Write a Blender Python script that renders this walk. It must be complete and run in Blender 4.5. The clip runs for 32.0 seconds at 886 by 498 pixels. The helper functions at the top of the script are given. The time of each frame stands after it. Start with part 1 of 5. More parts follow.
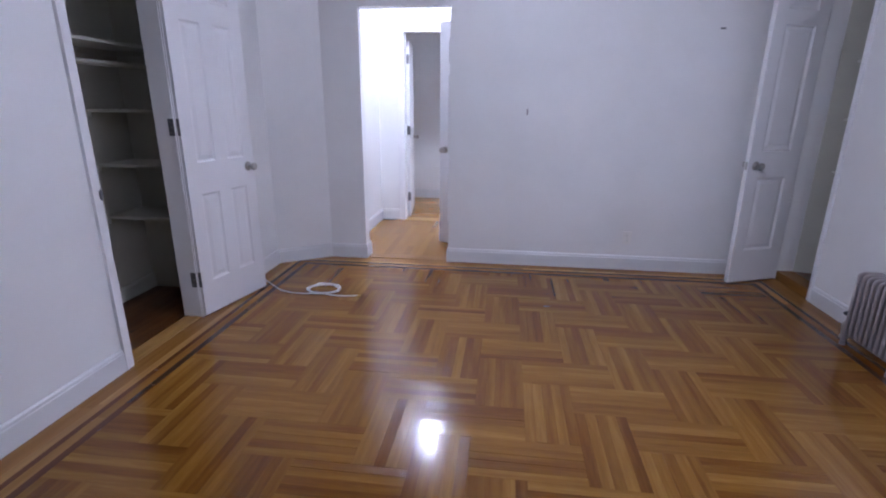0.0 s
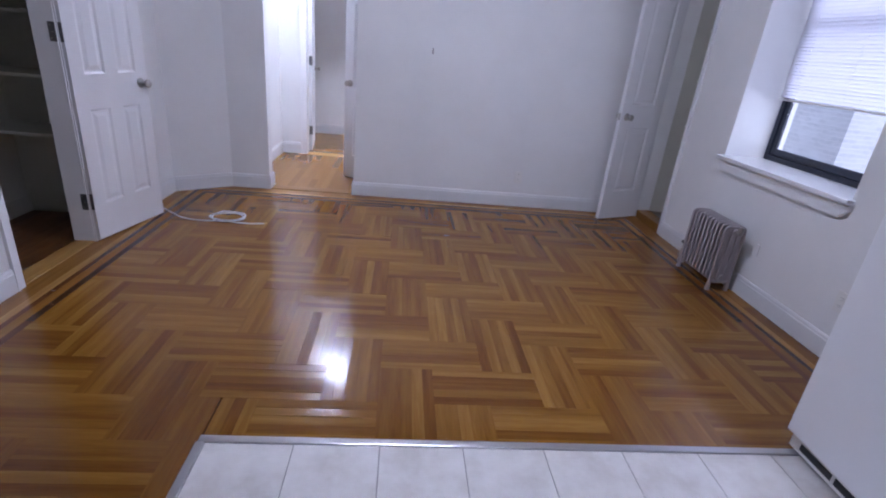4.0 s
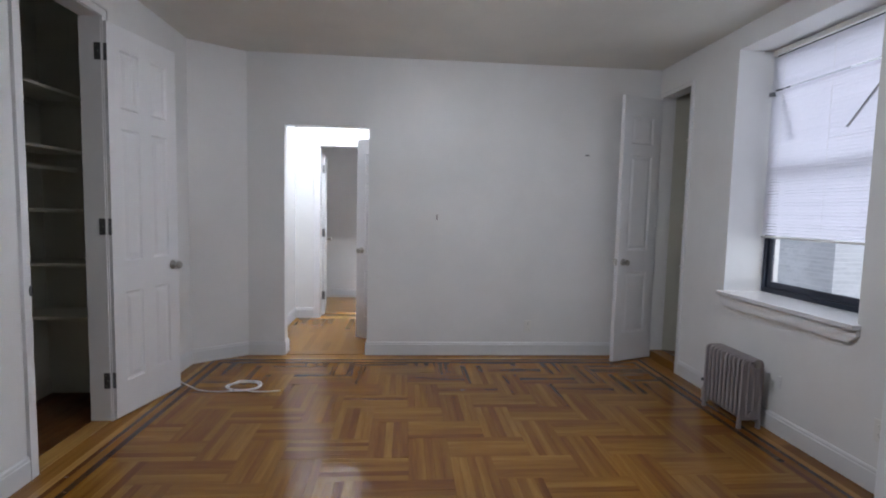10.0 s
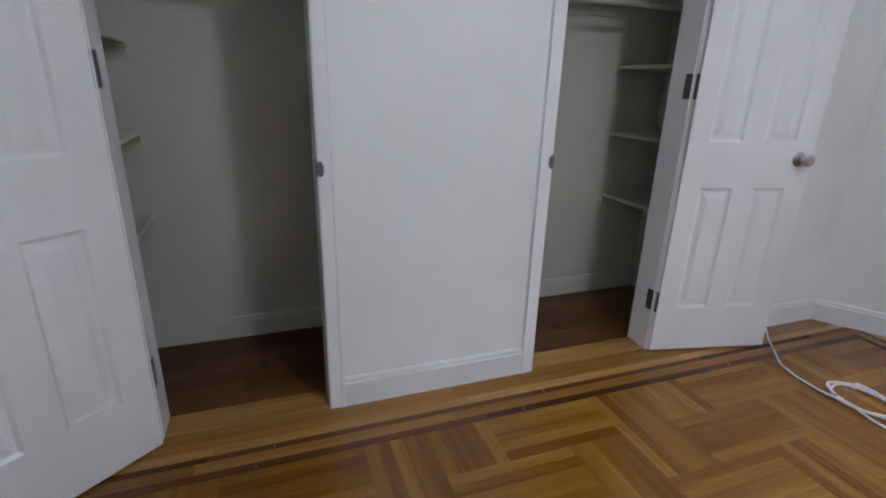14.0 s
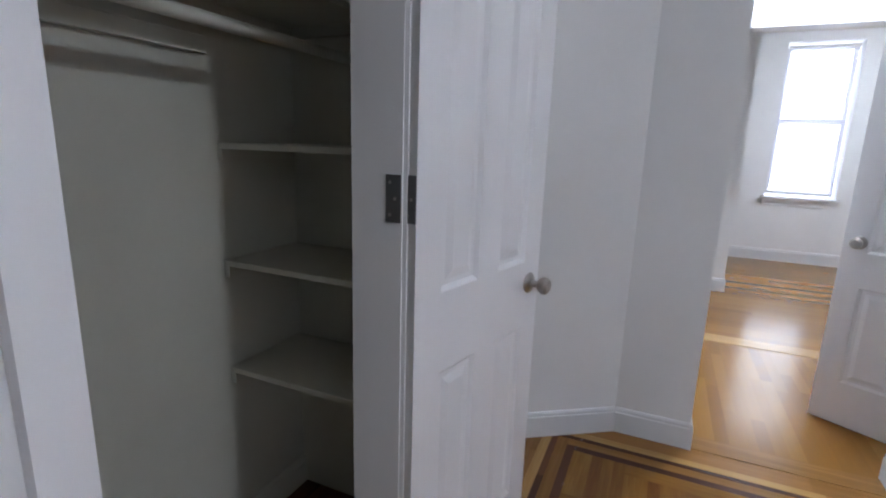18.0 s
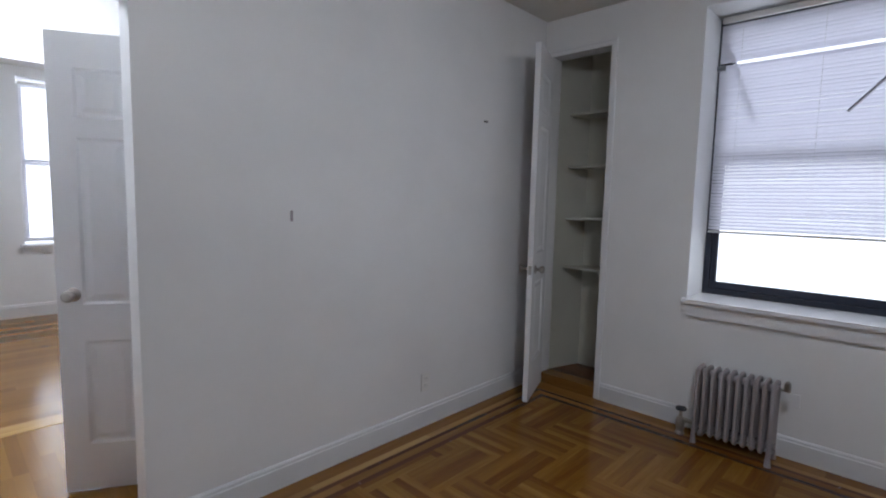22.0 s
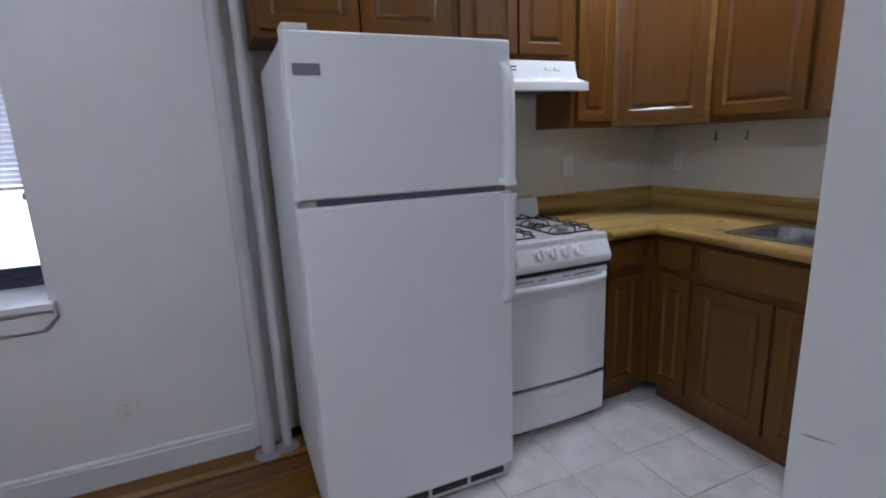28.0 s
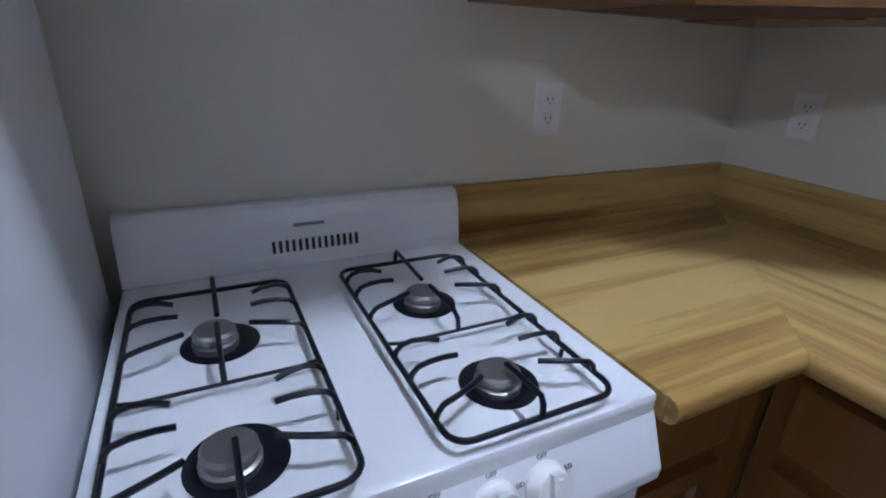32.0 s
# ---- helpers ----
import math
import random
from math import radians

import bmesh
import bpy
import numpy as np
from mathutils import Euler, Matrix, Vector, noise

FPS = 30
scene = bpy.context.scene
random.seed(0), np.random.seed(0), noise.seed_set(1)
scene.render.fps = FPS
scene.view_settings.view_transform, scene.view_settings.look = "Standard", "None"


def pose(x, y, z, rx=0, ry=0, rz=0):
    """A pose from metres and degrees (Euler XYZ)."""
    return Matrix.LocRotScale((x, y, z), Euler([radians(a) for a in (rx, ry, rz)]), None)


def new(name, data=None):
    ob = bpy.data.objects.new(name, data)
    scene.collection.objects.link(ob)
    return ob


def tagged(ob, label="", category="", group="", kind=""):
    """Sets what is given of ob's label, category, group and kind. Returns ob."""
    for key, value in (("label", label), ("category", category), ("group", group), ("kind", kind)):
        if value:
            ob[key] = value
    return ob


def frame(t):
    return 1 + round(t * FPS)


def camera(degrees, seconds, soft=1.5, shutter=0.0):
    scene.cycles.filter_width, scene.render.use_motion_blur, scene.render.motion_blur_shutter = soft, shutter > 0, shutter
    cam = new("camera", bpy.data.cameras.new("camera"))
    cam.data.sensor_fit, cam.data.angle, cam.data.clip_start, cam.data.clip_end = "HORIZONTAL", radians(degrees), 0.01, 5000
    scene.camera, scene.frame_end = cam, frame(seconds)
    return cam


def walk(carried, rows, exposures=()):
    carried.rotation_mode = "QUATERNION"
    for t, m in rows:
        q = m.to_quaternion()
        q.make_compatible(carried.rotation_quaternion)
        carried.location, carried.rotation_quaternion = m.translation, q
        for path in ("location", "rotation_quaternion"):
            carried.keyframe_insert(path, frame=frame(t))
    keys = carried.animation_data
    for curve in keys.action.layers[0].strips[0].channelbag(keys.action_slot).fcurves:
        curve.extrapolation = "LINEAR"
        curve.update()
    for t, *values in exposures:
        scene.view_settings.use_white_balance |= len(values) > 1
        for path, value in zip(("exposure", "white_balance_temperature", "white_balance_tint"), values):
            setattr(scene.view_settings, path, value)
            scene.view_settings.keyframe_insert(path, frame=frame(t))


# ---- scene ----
cam = camera(84.00, 32.0, soft=2.0)
# rows: seconds, x, y, z, then the turn in degrees about x, y and z
PATH = [
    (0, 1.975, -4.238, 1.387, 73.39, -0.39, 7.31),
    (0.5, 1.977, -4.275, 1.390, 72.84, 0.49, 7.61),
    (1, 1.913, -4.359, 1.386, 74.90, -1.12, 1.16),
    (1.5, 1.881, -4.455, 1.386, 74.03, -2.60, -2.33),
    (2, 1.891, -4.462, 1.348, 68.16, -4.62, -0.95),
    (2.5, 1.943, -4.446, 1.361, 65.63, -2.87, 4.41),
    (3, 1.923, -4.480, 1.366, 68.25, -4.11, -0.23),
    (3.5, 1.889, -4.498, 1.357, 67.58, -3.67, -3.65),
    (4, 1.905, -4.508, 1.354, 67.68, -5.40, -3.86),
    (4.5, 1.908, -4.525, 1.344, 66.35, -4.88, -5.15),
    (6.5, 1.836, -4.558, 1.319, 70.45, -3.19, -4.80),
    (7, 1.841, -4.576, 1.361, 75.09, -2.55, -5.27),
    (7.5, 1.829, -4.595, 1.380, 79.33, -1.62, -5.75),
    (8, 1.867, -4.624, 1.383, 84.60, -1.63, -6.36),
    (8.5, 1.855, -4.637, 1.386, 90.01, -0.68, -6.47),
    (9, 1.859, -4.651, 1.389, 93.07, -0.88, -6.75),
    (9.5, 1.869, -4.659, 1.384, 93.36, -0.84, -6.44),
    (10, 1.837, -4.614, 1.380, 85.52, -1.34, -4.29),
    (10.5, 1.904, -4.456, 1.357, 77.84, -1.79, 5.99),
    (11, 1.972, -4.270, 1.309, 71.65, -2.43, 19.44),
    (11.5, 1.882, -4.089, 1.286, 71.63, -3.25, 32.87),
    (12, 1.800, -3.936, 1.256, 72.19, -3.68, 44.85),
    (12.5, 1.821, -3.710, 1.255, 72.26, -4.17, 58.32),
    (13, 1.746, -3.550, 1.233, 71.15, -3.78, 64.69),
    (13.5, 1.650, -3.394, 1.240, 71.30, -2.79, 67.44),
    (14, 1.670, -3.134, 1.230, 71.02, -1.59, 70.29),
    (14.5, 1.612, -2.935, 1.233, 71.93, -0.29, 69.70),
    (16.5, 0.815, -2.429, 1.267, 70.53, -0.37, 45.12),
    (17, 0.693, -2.348, 1.282, 71.42, -1.58, 44.72),
    (17.5, 0.546, -2.321, 1.305, 74.09, -1.65, 33.16),
    (18, 0.493, -2.338, 1.350, 77.77, -1.79, 24.22),
    (18.5, 0.576, -2.315, 1.340, 77.45, -1.32, 15.39),
    (19, 0.647, -2.278, 1.341, 75.05, -1.41, 7.85),
    (19.5, 0.696, -2.222, 1.347, 73.14, -1.29, -1.04),
    (20, 0.769, -2.181, 1.346, 72.18, -1.72, -10.12),
    (20.5, 0.886, -2.143, 1.340, 74.25, -1.17, -22.75),
    (21, 0.929, -2.133, 1.373, 82.32, 0.34, -32.33),
    (21.5, 0.926, -2.113, 1.401, 85.27, -0.08, -36.04),
    (22, 0.956, -2.121, 1.399, 84.47, -1.28, -45.99),
    (22.5, 0.924, -2.124, 1.414, 82.17, -1.32, -56.41),
    (23, 0.915, -2.082, 1.411, 78.25, -0.36, -64.97),
    (23.5, 0.927, -2.026, 1.425, 71.69, 0.58, -70.34),
    (24, 0.927, -2.086, 1.408, 65.40, 0.91, -70.02),
    (24.5, 0.861, -2.211, 1.395, 59.95, 0.72, -63.80),
    (25, 0.848, -2.311, 1.387, 60.02, 1.71, -63.76),
    (25.5, 0.909, -2.248, 1.408, 66.35, 1.09, -70.67),
    (26, 1.026, -2.191, 1.396, 70.51, 0.27, -86.59),
    (26.5, 1.238, -2.308, 1.373, 73.57, 0.99, -96.69),
    (28.5, 2.294, -3.058, 1.366, 75.95, 4.08, -121.67),
    (29, 2.594, -3.233, 1.364, 73.53, 4.51, -129.71),
    (29.5, 2.759, -3.471, 1.392, 73.83, 0.03, -131.73),
    (30, 2.899, -3.625, 1.341, 71.63, 1.38, -132.14),
    (30.5, 3.089, -3.703, 1.371, 71.65, 1.38, -132.82),
    (31, 3.250, -3.867, 1.333, 71.85, -0.16, -118.87),
    (31.5, 3.327, -3.956, 1.335, 69.41, -0.30, -117.14),
    (32, 3.387, -3.970, 1.317, 67.47, -2.39, -115.97),
]
walk(cam, [(t, pose(x, y, z, rx, ry, rz)) for t, x, y, z, rx, ry, rz in PATH],
     exposures=[(0.0, 0.04, 5480, 25), (4.5, 0.04, 5480, 25), (6.5, 0.01, 5500, 16), (8.0, 0.00, 5930, 12), (9.0, -0.13, 6080, 12), (10.0, -0.28, 6220, 12), (11.0, -0.04, 6130, 12), (12.0, 0.09, 6130, 12), (14.0, 0.12, 6010, 12), (18.0, -0.01, 5920, 12), (20.0, -0.27, 6080, 12), (21.0, -0.12, 6080, 12), (22.0, -0.47, 6130, 12), (23.0, -0.45, 6180, 13), (24.0, -0.09, 6080, 14),
                (25.0, 0.17, 5830, 16), (26.5, -0.11, 5880, 15), (28.5, -0.42, 5630, 13), (29.0, -0.22, 5430, 14), (30.0, 0.02, 5490, 15), (31.0, -0.03, 5280, 15), (32.0, -0.19, 5180, 15)])

# ---- plan (metres): north wall at y = 0, west wall at x = 0 ----
H = 2.75                      # ceiling
XE, XK = 4.235, 4.318         # east wall of the room, of the kitchen
YS, YB = -5.345, -5.80        # south wall of the kitchen, wall behind the entry
DOOR_X0, DOOR_X1, DOOR_H = 0.728, 1.488, 2.124
CX, CY = 0.400, -0.272        # the cut corner
C1N, C1S, C2N, C2S, CH = -1.440, -2.080, -2.967, -3.552, 2.49
NE0, NE1, NEH = -0.066, -0.526, 2.482
WY0, WY1, WZ0, WZ1 = -1.110, -2.216, 0.828, 2.592
TX, TY = 1.262, -3.102        # corner of the tiled floor
T = 0.12
PX, PY = 2.765, -4.29        # free corner of the kitchen partition

# ---- world and light ----
world = bpy.data.worlds.new("overcast_sky")
scene.world = world
world.use_nodes = True
wn = world.node_tree.nodes
sky = wn.new("ShaderNodeTexSky")
sky.sky_type, sky.sun_disc = "NISHITA", False
sky.sun_elevation, sky.sun_rotation = radians(48), radians(168)
world.node_tree.links.new(sky.outputs[0], wn["Background"].inputs[0])
wn["Background"].inputs[1].default_value = 0.15
sun = new("sun", bpy.data.lights.new("sun", "SUN"))
sun.data.energy, sun.data.angle, sun.data.color = 1.5, radians(15), (1.0, 0.97, 0.93)
sun.matrix_world = pose(10, -4, 12, 42, 0, 12)


def area_light(name, m, sx, sy, power, color):
    d = bpy.data.lights.new(name, "AREA")
    d.shape, d.size, d.size_y, d.energy, d.color = "RECTANGLE", sx, sy, power, color
    ob = new(name, d)
    ob.matrix_world = m
    return ob


# the sky's light in the two window openings
area_light("window_daylight", pose(4.635, (WY0 + WY1) / 2, 1.70, 0, 90, 0), 1.55, 0.95, 3.0, (0.80, 0.88, 1.0))
area_light("far_window_daylight", pose(2.02, 5.26, 1.70, -90, 0, 0), 0.7, 1.7, 9, (0.84, 0.90, 1.0))


# ---- materials ----
def material(name, color=(0.8, 0.8, 0.8), rough=0.5, metal=0.0, coat=0.0):
    m = bpy.data.materials.new(name)
    m.use_nodes = True
    b = m.node_tree.nodes["Principled BSDF"]
    b.inputs["Base Color"].default_value = (*color, 1)
    b.inputs["Roughness"].default_value = rough
    b.inputs["Metallic"].default_value = metal
    b.inputs["Coat Weight"].default_value = coat
    b.inputs["Coat Roughness"].default_value = 0.12
    return m


def node(m, kind, **values):
    n = m.node_tree.nodes.new(kind)
    for k, v in values.items():
        n.inputs[k.replace("_", " ")].default_value = v
    return n


def wire(m, a, b):
    m.node_tree.links.new(a, b)


def shader(m):
    return m.node_tree.nodes["Principled BSDF"]


def ramp(m, fac, stops):
    r = m.node_tree.nodes.new("ShaderNodeValToRGB")
    e = r.color_ramp.elements
    while len(e) < len(stops):
        e.new(0.5)
    for el, (at, c) in zip(e, stops):
        el.position, el.color = at, (*c, 1)
    wire(m, fac, r.inputs[0])
    return r.outputs[0]


def mapped(m, scale, source="Object"):
    tc = m.node_tree.nodes.new("ShaderNodeTexCoord")
    mp = m.node_tree.nodes.new("ShaderNodeMapping")
    mp.inputs["Scale"].default_value = scale
    wire(m, tc.outputs[source], mp.inputs[0])
    return mp


def noise_tex(m, vec, scale, detail=4.0, rough=0.55):
    n = node(m, "ShaderNodeTexNoise", Scale=scale, Detail=detail, Roughness=rough)
    if vec is not None:
        wire(m, vec, n.inputs["Vector"])
    return n.outputs[0]


def bump(m, height, strength, distance=0.01):
    n = node(m, "ShaderNodeBump", Strength=strength, Distance=distance)
    wire(m, height, n.inputs["Height"])
    wire(m, n.outputs[0], shader(m).inputs["Normal"])
    return n


def paint(name, color, rough=0.45, relief=0.15, grime=0.06):
    """Rolled wall paint: orange-peel relief, faint stains at a larger scale."""
    m = material(name, color, rough)
    mp = mapped(m, (1, 1, 1))
    big = noise_tex(m, mp.outputs[0], 1.3, 5, 0.6)
    lo = tuple(c * (1 - grime * 1.6) for c in color)
    hi = tuple(min(1, c * (1 + grime * 0.4)) for c in color)
    wire(m, ramp(m, big, [(0.3, lo), (0.62, hi)]), shader(m).inputs["Base Color"])
    fine = noise_tex(m, mp.outputs[0], 160, 3)
    mid = noise_tex(m, mp.outputs[0], 9, 4)
    add = node(m, "ShaderNodeMath")
    add.operation = "MULTIPLY_ADD"
    wire(m, mid, add.inputs[0])
    add.inputs[1].default_value = 0.6
    wire(m, fine, add.inputs[2])
    bump(m, add.outputs[0], relief, 0.004)
    return m


def timber(name, stops, rough=0.25, coat=0.5, along=(1.2, 22, 22), random_tone=True, bump_by=0.08, island=False, spread=0.42, gain=1.0):
    """Wood with its grain along the local x axis; each piece takes its own tone."""
    m = material(name, (0.3, 0.15, 0.05), rough, 0, coat)
    shader(m).inputs["Specular IOR Level"].default_value = 0.32
    mp = mapped(m, along)
    if random_tone:
        src = m.node_tree.nodes.new("ShaderNodeNewGeometry" if island else "ShaderNodeObjectInfo")
        rnd = src.outputs["Random Per Island" if island else "Random"]
        sh = node(m, "ShaderNodeVectorMath")
        sh.operation = "SCALE"
        cmb = m.node_tree.nodes.new("ShaderNodeCombineXYZ")
        for i in range(3):
            wire(m, rnd, cmb.inputs[i])
        wire(m, cmb.outputs[0], sh.inputs[0])
        sh.inputs["Scale"].default_value = 37.0
        wire(m, sh.outputs[0], mp.inputs["Location"])
    grain = noise_tex(m, mp.outputs[0], 1.6, 6, 0.62)
    fine = noise_tex(m, mp.outputs[0], 9.0, 3, 0.5)
    mix = node(m, "ShaderNodeMath")
    mix.operation = "MULTIPLY_ADD"
    wire(m, fine, mix.inputs[0])
    mix.inputs[1].default_value = 0.25
    wire(m, grain, mix.inputs[2])
    level = node(m, "ShaderNodeMath")
    level.operation = "MULTIPLY_ADD"
    wire(m, mix.outputs[0], level.inputs[0])
    level.inputs[1].default_value, level.inputs[2].default_value = gain, 0.625 * (1 - gain)
    val = level.outputs[0]
    if random_tone:
        off = node(m, "ShaderNodeMath")
        off.operation = "MULTIPLY_ADD"
        wire(m, rnd, off.inputs[0])
        off.inputs[1].default_value = spread
        wire(m, val, off.inputs[2])
        low = node(m, "ShaderNodeMath")
        low.operation = "SUBTRACT"
        wire(m, off.outputs[0], low.inputs[0])
        low.inputs[1].default_value = 0.125 + spread / 2
        val = low.outputs[0]
    wire(m, ramp(m, val, stops), shader(m).inputs["Base Color"])
    wire(m, ramp(m, noise_tex(m, mapped(m, (3, 3, 3)).outputs[0], 2.0), [(0.3, (rough * 0.8,) * 3), (0.7, (rough * 1.3,) * 3)]),
         shader(m).inputs["Roughness"])
    if bump_by > 0.03:
        bump(m, mix.outputs[0], bump_by, 0.002)
    return m


WALL = paint("wall_paint", (0.755, 0.755, 0.76), 0.42, 0.06, 0.04)
KITCHENWALL = paint("kitchen_wall_paint", (0.66, 0.63, 0.545), 0.40, 0.12, 0.06)
CEILING = paint("ceiling_paint", (0.74, 0.73, 0.68), 0.6, 0.15, 0.05)
# closet white lowered so the recesses' shade sits in the paint colour
SHADED_CLOSET = paint("closet_paint", (0.50, 0.495, 0.43), 0.5, 0.10, 0.08)
BASE = paint("baseboard_paint", (0.67, 0.675, 0.69), 0.45, 0.08, 0.06)
TRIM = paint("trim_gloss_paint", (0.78, 0.78, 0.80), 0.22, 0.05, 0.04)
DOOR = paint("door_paint", (0.76, 0.76, 0.78), 0.28, 0.05, 0.04)
OAK_STOPS = [(0.16, (0.090, 0.030, 0.004)), (0.38, (0.146, 0.056, 0.008)), (0.60, (0.204, 0.091, 0.014)), (0.86, (0.290, 0.156, 0.032))]
PARQUET = timber("oak_parquet", OAK_STOPS, 0.150, 0.0, (1.3, 17, 17), spread=0.37, bump_by=0.02, gain=0.7)
PARQUET_REST = timber("oak_parquet_rest", OAK_STOPS, 0.150, 0.0, (1.3, 17, 17), island=True, spread=0.37, bump_by=0.02, gain=0.7)
WALNUT = timber("dark_inlay_wood", [(0.25, (0.045, 0.016, 0.006)), (0.5, (0.080, 0.028, 0.009)), (0.78, (0.12, 0.046, 0.015))], 0.22, 0.0, bump_by=0.02, gain=0.5)
LIGHT_OAK = timber("light_oak_strip", [(0.25, (0.22, 0.105, 0.026)), (0.5, (0.34, 0.185, 0.052)), (0.78, (0.46, 0.28, 0.095))], 0.20, 0.0, bump_by=0.02, gain=0.6)
BROWN_OAK = timber("brown_oak_strip", [(0.25, (0.125, 0.050, 0.010)), (0.5, (0.205, 0.092, 0.019)), (0.78, (0.285, 0.142, 0.036))], 0.20, 0.0, bump_by=0.02, gain=0.6)
# closet boards, a darker brown than the room's oak
DARK_OAK = timber("dark_oak_boards", [(0.25, (0.040, 0.013, 0.004)), (0.5, (0.088, 0.031, 0.008)), (0.78, (0.15, 0.060, 0.018))], 0.32, 0.0, bump_by=0.02, gain=0.7)
HALL_OAK = timber("hall_oak_strip", [(0.2, (0.17, 0.072, 0.012)), (0.5, (0.24, 0.112, 0.020)), (0.8, (0.31, 0.165, 0.036))], 0.18, 0.0, (0.6, 22, 22), spread=0.30, bump_by=0.006, gain=0.2)
CABINET = timber("cabinet_oak", [(0.25, (0.074, 0.027, 0.005)), (0.5, (0.116, 0.047, 0.009)), (0.78, (0.170, 0.077, 0.017))], 0.34, 0.22, (13, 13, 0.6), spread=0.14, gain=0.34)
shader(CABINET).inputs["Specular IOR Level"].default_value = 0.18
CABINET_SIDE = timber("cabinet_side_veneer", [(0.25, (0.09, 0.032, 0.010)), (0.5, (0.15, 0.058, 0.018)), (0.78, (0.22, 0.095, 0.032))], 0.4, 0.1, (18, 18, 0.7), gain=0.5)
LAMINATE_STOPS = [(0.50, (0.215, 0.115, 0.028)), (0.60, (0.36, 0.222, 0.062)), (0.69, (0.48, 0.335, 0.112))]
LAMINATE_X = timber("butcher_block_laminate_across", LAMINATE_STOPS, 0.33, 0.1, (0.28, 6.5, 6.5), False, 0.0)
LAMINATE_Y = timber("butcher_block_laminate_along", LAMINATE_STOPS, 0.33, 0.1, (6.5, 0.28, 6.5), False, 0.0)


def tile_material():
    m = material("cream_ceramic_tile", (0.62, 0.60, 0.58), 0.28)
    mp = mapped(m, (1, 1, 1))
    info = m.node_tree.nodes.new("ShaderNodeObjectInfo")
    cmb = m.node_tree.nodes.new("ShaderNodeCombineXYZ")
    mul = node(m, "ShaderNodeMath")
    mul.operation = "MULTIPLY"
    wire(m, info.outputs["Random"], mul.inputs[0])
    mul.inputs[1].default_value = 41.0
    wire(m, mul.outputs[0], cmb.inputs[0])
    wire(m, mul.outputs[0], cmb.inputs[1])
    wire(m, cmb.outputs[0], mp.inputs["Location"])
    cloud = noise_tex(m, mp.outputs[0], 7, 6, 0.6)
    wire(m, ramp(m, cloud, [(0.32, (0.56, 0.53, 0.51)), (0.55, (0.67, 0.65, 0.64)), (0.75, (0.73, 0.71, 0.71))]), shader(m).inputs["Base Color"])
    bump(m, noise_tex(m, mp.outputs[0], 30, 3), 0.05, 0.002)
    return m


TILE = tile_material()
GROUT = paint("grey_grout", (0.30, 0.29, 0.29), 0.9, 0.4, 0.2)
ENAMEL = paint("white_enamel", (0.82, 0.83, 0.85), 0.16, 0.01, 0.015)
FRIDGE = paint("fridge_textured_enamel", (0.80, 0.81, 0.84), 0.30, 0.05, 0.015)
PLASTIC = material("white_plastic", (0.74, 0.73, 0.71), 0.35)
GREYPLASTIC = material("grey_plastic", (0.20, 0.21, 0.23), 0.4)
GAPGREY = material("grey_door_seal", (0.15, 0.16, 0.19), 0.5)
DARK = material("dark_gap_rubber", (0.02, 0.022, 0.028), 0.5)
IRON = material("black_enamelled_iron", (0.005, 0.006, 0.011), 0.30)
shader(IRON).inputs["Specular IOR Level"].default_value = 0.4
ALU = material("cast_aluminium", (0.32, 0.31, 0.30), 0.40, 0.9)
CHROME = material("chrome", (0.75, 0.75, 0.76), 0.10, 1.0)
SATIN = material("satin_steel_ring", (0.58, 0.58, 0.60), 0.5, 0.6)
NICKEL = material("brushed_nickel", (0.42, 0.40, 0.38), 0.28, 1.0)
STEEL = material("stainless_steel", (0.43, 0.43, 0.445), 0.25, 1.0)
HINGE = material("grey_steel_hinge", (0.16, 0.16, 0.17), 0.42, 0.8)
SILVER = paint("silver_radiator_paint", (0.36, 0.325, 0.335), 0.38, 0.15, 0.15)
shader(SILVER).inputs["Metallic"].default_value = 0.2
FRAME = material("dark_blue_window_frame", (0.016, 0.022, 0.04), 0.4)
ALUFRAME = material("aluminium_strip", (0.55, 0.55, 0.57), 0.3, 1.0)
CABLE = material("white_cable_sheath", (0.74, 0.74, 0.73), 0.4)
BRASS = material("brass_tip", (0.55, 0.38, 0.14), 0.3, 1.0)


def glow(name, color, strength):
    m = bpy.data.materials.new(name)
    m.use_nodes = True
    b = m.node_tree.nodes["Principled BSDF"]
    b.inputs["Base Color"].default_value = (0.8, 0.8, 0.8, 1)
    b.inputs["Emission Color"].default_value = (*color, 1)
    b.inputs["Emission Strength"].default_value = strength
    return m


DOME = glow("lit_opal_glass", (0.92, 0.96, 1.0), 185.0)
KITCHENDOME = glow("lit_opal_glass_kitchen", (0.92, 0.96, 1.0), 120.0)
HALLDOME = glow("lit_opal_glass_hall", (0.90, 0.95, 1.0), 230.0)
OUTSIDE = glow("bright_overcast_distance", (0.92, 0.96, 1.0), 2.4)


def glass_material():
    m = bpy.data.materials.new("clear_glass")
    m.use_nodes = True
    n = m.node_tree.nodes
    n.remove(n["Principled BSDF"])
    g = n.new("ShaderNodeBsdfGlossy")
    g.inputs["Roughness"].default_value = 0.02
    t = n.new("ShaderNodeBsdfTransparent")
    f = n.new("ShaderNodeLayerWeight")
    f.inputs["Blend"].default_value = 0.12
    mx = n.new("ShaderNodeMixShader")
    wire(m, f.outputs["Facing"], mx.inputs[0])
    wire(m, t.outputs[0], mx.inputs[1])
    wire(m, g.outputs[0], mx.inputs[2])
    wire(m, mx.outputs[0], n["Material Output"].inputs[0])
    return m


GLASS = glass_material()


